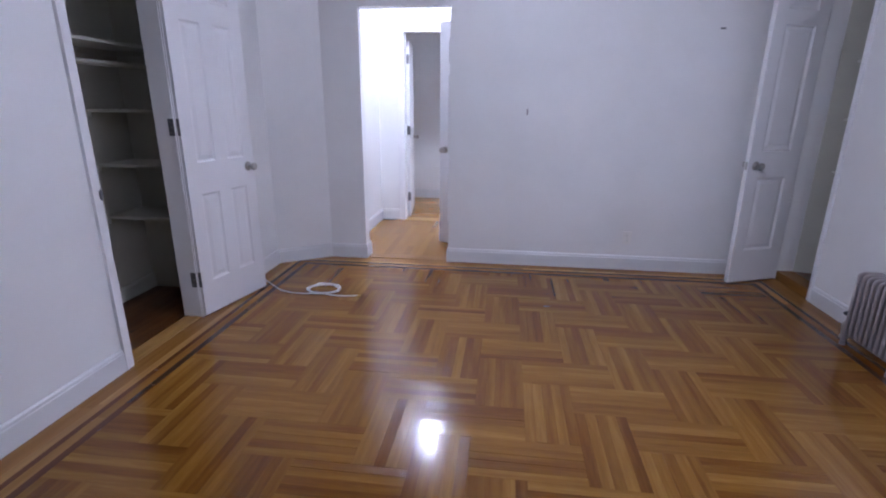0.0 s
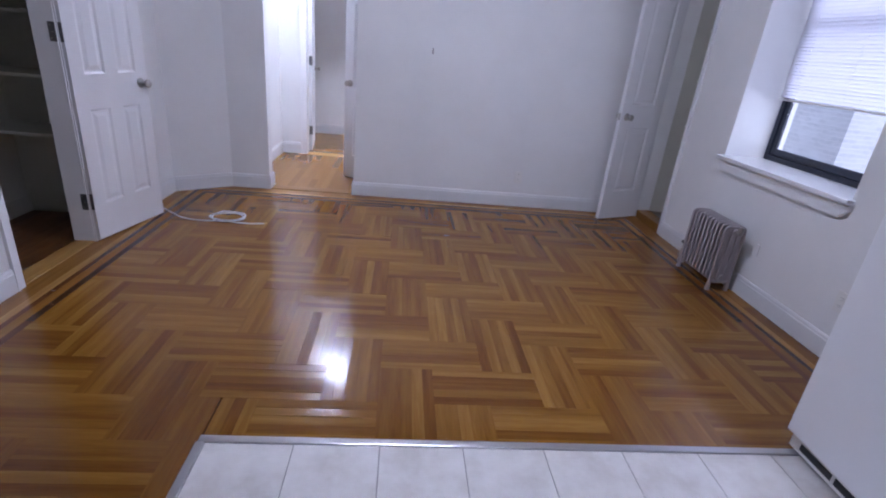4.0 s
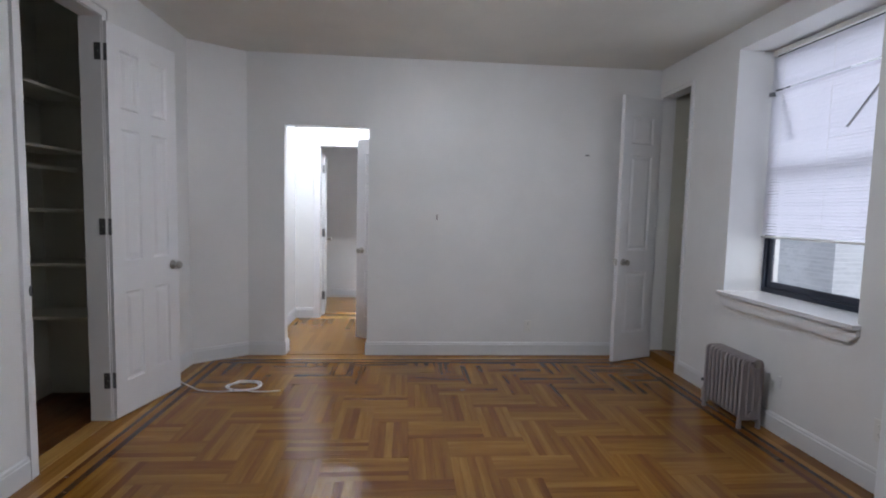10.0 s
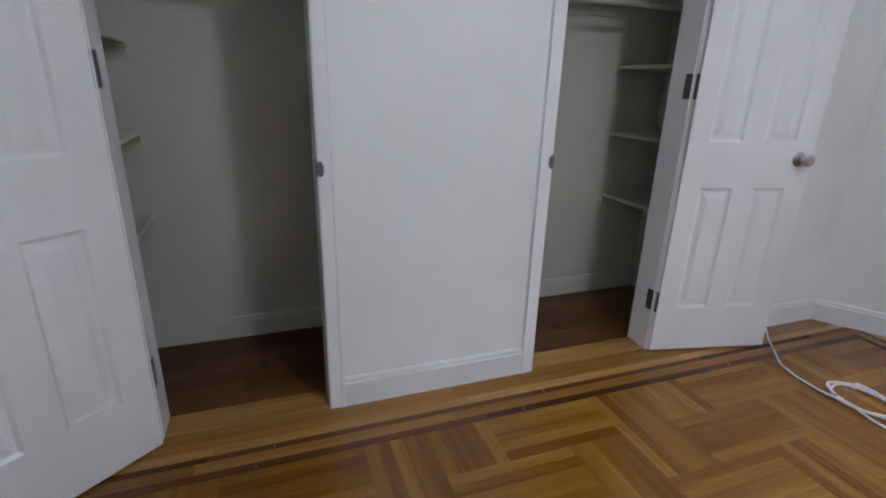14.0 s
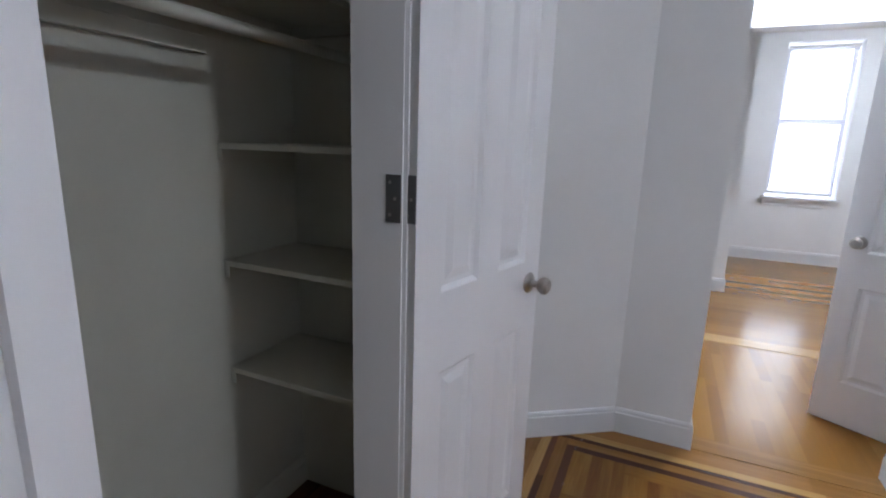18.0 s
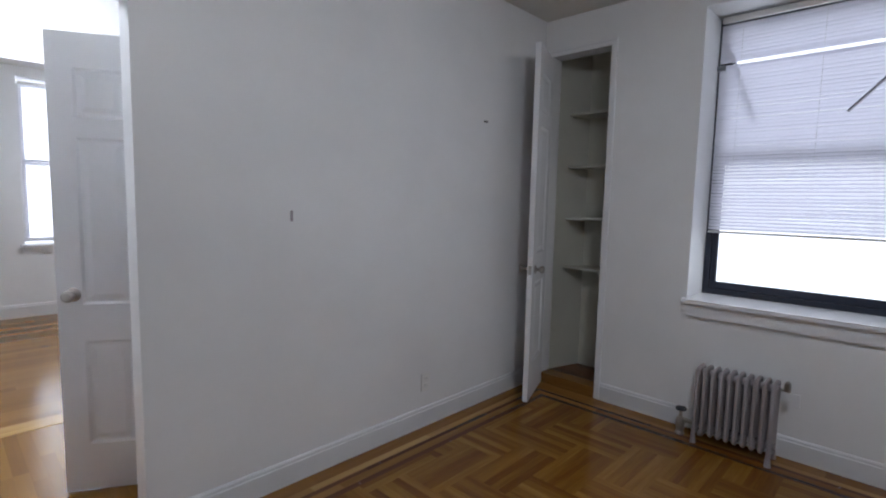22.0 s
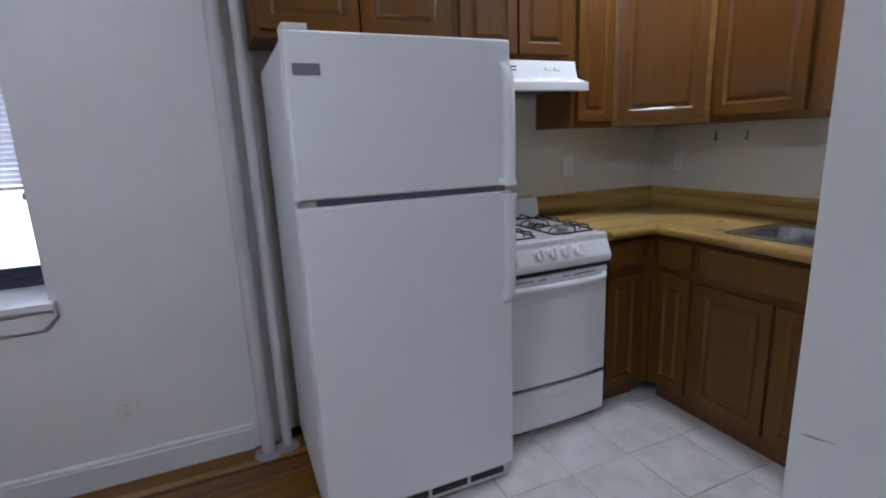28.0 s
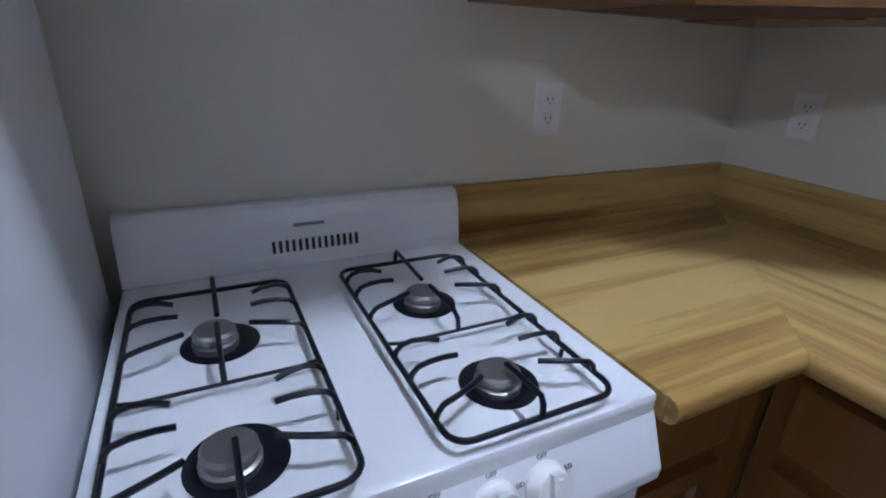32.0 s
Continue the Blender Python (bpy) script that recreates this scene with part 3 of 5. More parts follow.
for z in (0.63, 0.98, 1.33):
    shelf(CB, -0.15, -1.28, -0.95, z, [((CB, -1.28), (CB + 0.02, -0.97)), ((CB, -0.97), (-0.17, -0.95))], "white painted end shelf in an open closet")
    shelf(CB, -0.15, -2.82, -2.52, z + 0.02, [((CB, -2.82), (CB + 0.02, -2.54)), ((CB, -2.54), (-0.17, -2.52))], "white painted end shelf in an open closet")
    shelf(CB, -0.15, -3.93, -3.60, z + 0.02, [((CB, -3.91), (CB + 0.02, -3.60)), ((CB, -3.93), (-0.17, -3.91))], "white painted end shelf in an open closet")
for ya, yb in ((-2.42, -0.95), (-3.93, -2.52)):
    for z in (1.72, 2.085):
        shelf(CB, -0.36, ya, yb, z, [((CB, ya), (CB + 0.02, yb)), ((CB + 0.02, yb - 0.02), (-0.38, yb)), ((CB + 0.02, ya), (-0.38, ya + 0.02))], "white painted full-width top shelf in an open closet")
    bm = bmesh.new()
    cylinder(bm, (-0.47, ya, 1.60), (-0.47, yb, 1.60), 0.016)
    solid("closet_rod", bm, SHADED_CLOSET, "white painted hanging rod across a closet", "closet rod", "closet rods", True)
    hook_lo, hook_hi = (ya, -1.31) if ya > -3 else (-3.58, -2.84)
    solid("hook_strip", boxes(((CB, hook_lo, 1.565), (CB + 0.02, hook_hi, 1.61)), bevel=0.002, segments=1), SHADED_CLOSET, "white wooden hook strip on a closet wall", "hook strip")
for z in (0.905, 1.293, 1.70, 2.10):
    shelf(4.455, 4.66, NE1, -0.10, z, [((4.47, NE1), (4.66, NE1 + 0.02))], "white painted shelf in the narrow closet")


# ---- floor: boards, parquet, tiles ----
def strip_mesh(name, length, width, mat, t=0.012, c=0.0007):
    """One wooden strip, its grain along x, with eased top edges."""
    bm = bmesh.new()
    l, w = length / 2, width / 2
    lo = [bm.verts.new(v) for v in ((-l, -w, -t), (l, -w, -t), (l, w, -t), (-l, w, -t))]
    if not c:
        hi = [bm.verts.new(v) for v in ((-l, -w, 0), (l, -w, 0), (l, w, 0), (-l, w, 0))]
        for k in range(4):
            bm.faces.new((lo[k], lo[(k + 1) % 4], hi[(k + 1) % 4], hi[k]))
        bm.faces.new(hi)
        return finish(bm, name, mat)
    md = [bm.verts.new(v) for v in ((-l, -w, -c), (l, -w, -c), (l, w, -c), (-l, w, -c))]
    hi = [bm.verts.new(v) for v in ((-l + c, -w + c, 0), (l - c, -w + c, 0), (l - c, w - c, 0), (-l + c, w - c, 0))]
    for A, B in ((lo, md), (md, hi)):
        for k in range(4):
            bm.faces.new((A[k], A[(k + 1) % 4], B[(k + 1) % 4], B[k]))
    bm.faces.new(hi)
    return finish(bm, name, mat)


def strip_into(verts, faces, x0, x1, y0, y1, t=0.012, z=0.0):
    b, e = len(verts), rng.gauss(0, 0.003) * min(y1 - y0, A / 5)
    verts += [(x0, y0, z - t), (x1, y0, z - t), (x1, y1, z - t), (x0, y1, z - t), (x0, y0, z - e), (x1, y0, z - e), (x1, y1, z + e), (x0, y1, z + e)]
    faces += [(b + k, b + (k + 1) % 4, b + 4 + (k + 1) % 4, b + 4 + k) for k in range(4)]
    faces.append((b + 4, b + 5, b + 6, b + 7))


rng = random.Random(7)
floor = setting("floor", boxes(((0, TY, -0.016), (XE, 0, -0.0125)), ((0, YB, -0.016), (TX, TY, -0.0125))), WALNUT, "polished oak parquet floor in a herringbone of strips, dark inlay border", "floor")
A = 0.2325
X0, Y0 = 1.6425, -1.960
FX0, FX1, FY1 = 0.257, XE - 0.257, -0.257
GAP = 0.0002
full = strip_mesh("strip", 2 * A - GAP, A / 5 - GAP, PARQUET, c=0.0002)
rest = {0: ([], []), 90: ([], [])}
singles = 0
for i in range(-8, 12):
    for j in range(-18, 9):
        s = (i + j) % 4
        if s not in (0, 2):
            continue
        bx, by = X0 + A * i, Y0 + A * j
        for k in range(5):
            if s == 2:
                r = [bx, bx + 2 * A, by + A * k / 5, by + A * (k + 1) / 5]
            else:
                r = [bx + A * k / 5, bx + A * (k + 1) / 5, by, by + 2 * A]
            r0 = list(r)
            r = [max(r[0], FX0), min(r[1], FX1), max(r[2], YB), min(r[3], FY1)]
            if (r[0] + r[1]) / 2 > TX:
                r[2] = max(r[2], TY)
            elif (r[2] + r[3]) / 2 < TY:
                r[1] = min(r[1], TX)
            if r[1] - r[0] < 0.006 or r[3] - r[2] < 0.006:
                continue
            near = 0.75 < (r[0] + r[1]) / 2 < 3.1 and -3.0 < (r[2] + r[3]) / 2 < -0.75
            if near and r == r0 and singles < 290:
                ob = new("strip", full)
                ob.parent = floor
                ob.matrix_local = pose((r[0] + r[1]) / 2, (r[2] + r[3]) / 2, -rng.random() * 0.0001, rng.gauss(0, 1.0), rng.gauss(0, 0.12), 0 if s == 2 else 90)
                singles += 1
            else:
                v, f = rest[0 if s == 2 else 90]
                if s == 2:
                    strip_into(v, f, r[0], r[1], r[2], r[3], z=-rng.random() * 0.0001)
                else:
                    strip_into(v, f, r[2], r[3], -r[1], -r[0], z=-rng.random() * 0.0001)
for turn, (v, f) in rest.items():
    me = bpy.data.meshes.new("parquet_strips")
    me.from_pydata(v, [], f)
    me.materials.append(PARQUET_REST)
    ob = tagged(new("parquet_strips", me), "", "", "", "stuff")
    ob.parent = floor
    ob.matrix_local = pose(0, 0, 0, 0, 0, turn)

BORDER = ((0.0, 0.101, BROWN_OAK), (0.101, 0.144, LIGHT_OAK), (0.144, 0.172, WALNUT), (0.172, 0.221, BROWN_OAK), (0.221, 0.257, WALNUT))


def border_run(o0, o1, mat, side):
    if side == "north":
        a, b = o1, XE - o1
    elif side == "west":
        a, b = YB, -o0
    else:
        a, b = TY, -o0
    while b - a > 0.02:
        n = min(b - a, 0.75 + 0.6 * rng.random())
        if b - a - n < 0.2:
            n = b - a
        ob = new("border_board", strip_mesh("border_board", n - 0.0003, o1 - o0 - 0.0002, mat, c=0.0))
        ob.parent = floor
        mid, off = a + n / 2, (o0 + o1) / 2
        ob.matrix_local = {"north": pose(mid, -off, 0), "west": pose(off, mid, 0, 0, 0, 90), "east": pose(XE - off, mid, 0, 0, 0, 90)}[side]
        a += n


for o0, o1, mat in BORDER:
    for side in ("north", "west", "east"):
        border_run(o0, o1, mat, side)

# thresholds, closet floors, hall floor
for name, lo, hi, turn in (("threshold_1", (-T, C1S), (0, C1N), 90), ("threshold_2", (-T, C2S), (0, C2N), 90), ("threshold_3", (DOOR_X0, 0.0), (DOOR_X1, T), 0)):
    w, d = hi[0] - lo[0], hi[1] - lo[1]
    me = strip_mesh("threshold", (d if turn else w) - 0.001, (w if turn else d) - 0.001, LIGHT_OAK, 0.014, 0.0015)
    ob = tagged(new(name, me), "light oak threshold board", "threshold", "", "structure")
    ob.matrix_world = pose((lo[0] + hi[0]) / 2, (lo[1] + hi[1]) / 2, 0.004, 0, 0, turn)


def boarded(name, x0, x1, y0, y1, width, mat, label, turn, z=0.0, pieces=True, longest=1.3):
    """A floor of boards; turn 90 runs them along y."""
    base = setting(name, boxes(((x0, y0, z - 0.016), (x1, y1, z - 0.0125))), WALNUT, label, "floor")
    across = (x0, x1) if turn else (y0, y1)
    along = (y0, y1) if turn else (x0, x1)
    u = across[0]
    while u < across[1] - 0.01:
        w = min(width, across[1] - u)
        a = along[0] - rng.random() * 0.6
        while a < along[1] - 0.03:
            n = longest * (0.6 + 0.6 * rng.random())
            lo, hi = max(a, along[0]), min(a + n, along[1])
            a += n
            if hi - lo < 0.002:
                continue
            ob = new("board", strip_mesh("board", hi - lo - 0.0002, w - 0.0001, mat, c=0.0))
            ob.parent = base
            m, k = (lo + hi) / 2, u + w / 2
            ob.matrix_local = pose(k, m, z, 0, 0, 90) if turn else pose(m, k, z)
        u += w
    return base


boarded("floor_closet_1", CB, -T, -2.42, -0.95, 0.082, DARK_OAK, "dark board floor of a closet", 90)
boarded("floor_closet_2", CB, -T, -3.93, -2.52, 0.082, DARK_OAK, "dark board floor of a closet", 90)
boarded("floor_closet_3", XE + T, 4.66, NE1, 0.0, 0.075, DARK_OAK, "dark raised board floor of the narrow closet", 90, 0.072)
me = strip_mesh("threshold", NE0 - NE1 - 0.003, 0.122, BROWN_OAK, 0.071, 0.003)
ob = tagged(new("threshold_4", me), "raised brown oak step into the narrow closet", "threshold", "", "structure")
ob.matrix_world = pose(XE + 0.06, (NE0 + NE1) / 2, 0.073, 0, 0, 90)
boarded("floor_hall", 0.48, 2.6, T, HY - 0.04, 0.062, HALL_OAK, "glossy honey oak strip floor of the hall", 90)
me = strip_mesh("threshold", 1.10, 0.16, LIGHT_OAK, 0.014, 0.003)
ob = tagged(new("threshold_5", me), "light oak threshold of the inner doorway", "threshold", "", "structure")
ob.matrix_world = pose(1.22, HY + 0.04, 0.003)
boarded("floor_far_room", -0.3, 3.4, HY + 0.12, 5.0, 0.085, HALL_OAK, "glossy honey oak strip floor of the far room", 0, longest=2.2)

# tiled kitchen floor with its metal edge strip
tiles = setting("floor_tiles", boxes(((TX, YB, -0.016), (XK, TY, -0.0035))), GROUT, "cream ceramic tile floor with grey grout", "floor")
P = 0.3048
TW = P - 0.004


def tile_mesh(w, d):
    bm = bmesh.new()
    box(bm, (-w / 2, -d / 2, -0.012), (w / 2, d / 2, 0))
    top = [e for e in bm.edges if all(v.co.z > -0.001 for v in e.verts)]
    bmesh.ops.bevel(bm, geom=top, offset=0.0022, segments=2, profile=0.6, affect="EDGES")
    return finish(bm, "tile", TILE)


tile_full = tile_mesh(TW, TW)
for i in range(10):
    for j in range(10):
        x0, y1 = TX + 0.026 + P * i, TY - 0.026 - P * j
        x1, y0 = min(x0 + TW, XK), max(y1 - TW, YB)
        if y1 - y0 < 0.03 or x1 - x0 < 0.03:
            continue
        me = tile_full if x1 - x0 > TW - 0.002 and y1 - y0 > TW - 0.002 else tile_mesh(x1 - x0, y1 - y0)
        ob = new("tile", me)
        ob.parent = tiles
        ob.matrix_local = pose((x0 + x1) / 2, (y0 + y1) / 2, rng.random() * 0.0006)
bm = bmesh.new()
for lo, hi in (((TX, TY - 0.024, -0.004), (XK, TY + 0.006, 0.006)), ((TX - 0.006, YB, -0.004), (TX + 0.024, TY - 0.0245, 0.006))):
    box(bm, lo, hi)
soften(bm, 0.004, 2)
setting("trim_metal_strip", bm, ALUFRAME, "aluminium edge strip between parquet and tile", "trim")


# ---- window, blind, radiator, pipes ----
def ring(bm, x0, x1, y0, y1, z0, z1, w, wb=None):
    """A rectangular frame in the y-z plane."""
    wb = w if wb is None else wb
    box(bm, (x0, y0, z0), (x1, y0 + w, z1))
    box(bm, (x0, y1 - w, z0), (x1, y1, z1))
    box(bm, (x0, y0 + w, z0), (x1, y1 - w, z0 + wb))
    box(bm, (x0, y0 + w, z1 - w), (x1, y1 - w, z1))


wy0, wy1 = WY1 + 0.002, WY0 - 0.002
win = tagged(new("window_1"), "sash window with a dark blue metal frame in a deep recess", "window", "", "structure")
win.matrix_world = pose(0, 0, 0)
bm = bmesh.new()
ring(bm, 4.530, 4.590, wy0, wy1, WZ0, WZ1 - 0.002, 0.035)
part("window_frame", bm, FRAME, win)
for x, z0, z1, nm in ((4.540, 0.864, 1.74, "lower_sash"), (4.563, 1.70, 2.554, "upper_sash")):
    bm = bmesh.new()
    ring(bm, x, x + 0.022, wy0 + 0.036, wy1 - 0.036, z0, z1, 0.038, 0.048)
    soften(bm, 0.003, 1)
    sash = part(nm, bm, FRAME, win)
    pane = part("pane", boxes(((x + 0.009, wy0 + 0.075, z0 + 0.049), (x + 0.013, wy1 - 0.075, z1 - 0.039))), GLASS, sash)
    pane.visible_shadow = False
part("sash_latch", boxes(((4.523, -2.14, 1.19), (4.539, -2.12, 1.22)), bevel=0.003), NICKEL, win)
bm = boxes(((XE - 0.048, WY1 - 0.022, WZ0 - 0.028), (4.555, WY0 + 0.022, WZ0)), bevel=0.007, segments=3)
setting("window_sill", bm, TRIM, "white painted window stool with rounded nose", "sill")
bm = bmesh.new()
za, zb, c = WZ0 - 0.029, 0.722, 0.045
pts = [(WY1 - 0.018, za), (WY1 - 0.018, zb + c), (WY1 + c - 0.018, zb), (WY0 - c + 0.018, zb), (WY0 + 0.018, zb + c), (WY0 + 0.018, za)]
v0 = [bm.verts.new((XE - 0.022, y, z)) for y, z in pts]
v1 = [bm.verts.new((XE - 0.0005, y, z)) for y, z in pts]
bm.faces.new(v0)
bm.faces.new(list(reversed(v1)))
for k in range(6):
    bm.faces.new((v0[k], v0[(k + 1) % 6], v1[(k + 1) % 6], v1[k]))
setting("trim_apron", bm, TRIM, "white painted window apron with cut corners", "trim")

blind = thing("venetian_blind", (4.490, (WY0 + WY1) / 2, 1.235), "white vinyl mini blind lowered over most of the window", "blind")
hw = (WY0 - WY1) / 2 - 0.022
part("headrail", boxes(((-0.014, -hw, 1.315), (0.014, hw, 1.350)), bevel=0.002, segments=1), PLASTIC, blind)
bm = bmesh.new()
n = 5
rows = []
for k in range(n):
    a = (k / (n - 1) - 0.5)
    rows.append((a * 0.025, 0.0022 * (1 - 4 * a * a)))
ends = [[bm.verts.new((x, y, z)) for x, z in rows] for y in (-hw, hw)]
for k in range(n - 1):
    bm.faces.new((ends[0][k], ends[0][k + 1], ends[1][k + 1], ends[1][k]))
slat = finish(bm, "slat", BLIND, True)
slat_count = 60
for k in range(slat_count):
    z = 0.030 + 1.28 * k / slat_count
    if 47 < k < 50:
        z -= 0.010 if k == 48 else -0.006
    ob = new("slat", slat)
    ob.parent = blind
    ob.matrix_local = pose(0, 0, z, 0, 50 + 4 * math.sin(k * 1.7) + 3 * math.sin(k * 0.31), 0)
part("bottom_rail", boxes(((-0.012, -hw, 0.0), (0.012, hw, 0.014)), bevel=0.003, segments=1), PLASTIC, blind)
for y in (-hw + 0.12, 0.0, hw - 0.12):
    bm = bmesh.new()
    tube(bm, [(-0.0135, y, 0.01), (-0.0135, y, 1.32)], 0.0009, 5)
    part("ladder_cord", bm, PLASTIC, blind)
GREYBAR = material("grey_metal_bar", (0.42, 0.42, 0.46), 0.5, 0.3)
for xb, (ya, za), (yb, zb), rb, side in ((4.516, (-1.165, 2.44), (-1.345, 1.94), 0.010, "behind"), (4.4765, (-2.150, 2.335), (-1.793, 1.940), 0.0075, "lying against")):
    bm = bmesh.new()
    tube(bm, [(xb, ya, za), (xb, yb, zb)], rb, 6)
    solid("window_brace", bm, GREYBAR, "slanting grey metal bar " + side + " the window blind", "brace", "window braces")
for y in (-1.145, -2.18):
    solid("blind_bracket", boxes(((4.470, y - 0.022, 2.262), (4.515, y + 0.022, 2.29)), bevel=0.002, segments=1), GREYPLASTIC, "small dark bracket at the window's side", "bracket", "blind brackets")


def radiator():
    r = thing("radiator", (4.105, -1.449, 0), "silver-painted cast iron radiator standing under the window", "radiator")
    n, w = 10, 0.422
    step = w / n
    bm = bmesh.new()
    d, z0, z1, q = 0.066, 0.075, 0.452, 0.0112
    loop = [(-d, z0), (-d, z1 - 0.022), (-d + 0.006, z1 - 0.008), (-d + 0.022, z1), (d - 0.022, z1), (d - 0.006, z1 - 0.008), (d, z1 - 0.022), (d, z0), (d - 0.02, z0 - 0.012), (-d + 0.02, z0 - 0.012)]
    tube(bm, [(x, 0, z) for x, z in loop], q, 10, True)
    for x in (-d / 3, d / 3):
        tube(bm, [(x, 0, z0 - 0.01), (x, 0, z1)], q * 0.9, 8)
    # web plate added between the columns to keep the gaps in shade
    box(bm, (-d, -0.004, z0), (d, 0.004, z1 - 0.012))
    cylinder(bm, (0, -step / 2, z1 - 0.03), (0, step / 2, z1 - 0.03), 0.021, n=12)
    cylinder(bm, (0, -step / 2, z0 + 0.02), (0, step / 2, z0 + 0.02), 0.021, n=12)
    sec = finish(bm, "section", SILVER, True)
    for k in range(n):
        ob = new("section", sec)
        ob.parent = r
        ob.matrix_local = pose(0, -w / 2 + step * (k + 0.5), 0)
    for y in (-w / 2 + step / 2, w / 2 - step / 2):
        for x in (-d, d):
            bm = bmesh.new()
            cylinder(bm, (x, y, 0.0), (x, y, 0.085), 0.017, 0.011, 10)
            part("foot", bm, SILVER, r, "", True)
    bm = bmesh.new()
    cylinder(bm, (0, w / 2, 0.095), (0, w / 2 + 0.085, 0.095), 0.014, n=12)
    lathe(bm, [(0.001, 0.0), (0.026, 0.0), (0.026, 0.012), (0.020, 0.020), (0.024, 0.045), (0.027, 0.075), (0.022, 0.100), (0.010, 0.112), (0.008, 0.150), (0.001, 0.150)], (0, w / 2 + 0.075, 0), "Z", 16)
    part("supply_valve", bm, NICKEL, r, "dull steel steam valve", True)
    bm = bmesh.new()
    lathe(bm, [(0.001, 0.148), (0.012, 0.148), (0.030, 0.153), (0.033, 0.160), (0.028, 0.168), (0.001, 0.171)], (0, w / 2 + 0.075, 0), "Z", 16)
    part("valve_wheel", bm, DARK, r, "dark round valve handle", True)
    bm = bmesh.new()
    cylinder(bm, (0, -w / 2, 0.425), (0, -w / 2 - 0.02, 0.425), 0.008, n=10)
    lathe(bm, [(0.001, -0.012), (0.015, -0.010), (0.017, 0.012), (0.014, 0.040), (0.001, 0.050)], (0, -w / 2 - 0.03, 0.428), "Z", 14)
    part("air_vent", bm, NICKEL, r, "small nickel air vent", True)


radiator()


def riser(x, y, rad):
    p = thing("steam_pipe", (x, y, 0), "silver-painted vertical steam pipe in the corner", "pipe", "steam pipes")
    bm = bmesh.new()
    cylinder(bm, (0, 0, 0.0), (0, 0, H), rad, n=24)
    part("pipe", bm, PIPE, p, "", True)
    bm = bmesh.new()
    lathe(bm, [(rad + 0.001, 0.0), (rad + 0.03, 0.0), (rad + 0.03, 0.006), (rad + 0.012, 0.018), (rad + 0.001, 0.020)], (0, 0, 0), "Z", 24)
    part("floor_flange", bm, SILVER, p, "", True)
    bm = bmesh.new()
    lathe(bm, [(rad + 0.001, H - 0.020), (rad + 0.012, H - 0.018), (rad + 0.03, H - 0.006), (rad + 0.03, H), (rad + 0.001, H)], (0, 0, 0), "Z", 24)
    part("ceiling_flange", bm, SILVER, p, "", True)


PIPE = paint("pale_pipe_paint", (0.60, 0.60, 0.61), 0.25, 0.08, 0.1)
riser(4.150, -2.915, 0.030)
riser(4.165, -3.000, 0.022)


# ---- lamps ----
def flush_lamp(name, x, y, mat, label):
    l = thing(name, (x, y, H), label, "ceiling lamp")
    bm = bmesh.new()
    lathe(bm, [(0.001, 0.0), (0.150, 0.0), (0.158, -0.008), (0.158, -0.040), (0.150, -0.046), (0.138, -0.046), (0.138, -0.040), (0.001, -0.040)], (0, 0, 0), "Z", 40)
    part("ring", bm, SATIN, l, "satin steel ring", True)
    bm = bmesh.new()
    lathe(bm, [(0.001, -0.042), (0.137, -0.042), (0.126, -0.062), (0.108, -0.082), (0.075, -0.098), (0.035, -0.106), (0.001, -0.108)], (0, 0, 0), "Z", 40)
    part("glass_dome", bm, mat, l, "glowing opal glass dome", True)


flush_lamp("ceiling_lamp", 2.11, -2.06, DOME, "lit flush ceiling lamp with an opal dome")
flush_lamp("ceiling_lamp", 3.57, -4.66, KITCHENDOME, "lit flush kitchen ceiling lamp with opal dome")
flush_lamp("ceiling_lamp", 1.15, 0.92, HALLDOME, "lit flush hall ceiling lamp with opal dome")
# unseen lamp, added so the far room's walls don't fall dark
flush_lamp("ceiling_lamp", 2.35, 3.45, HALLDOME, "unseen flush lamp added to brighten the far room")


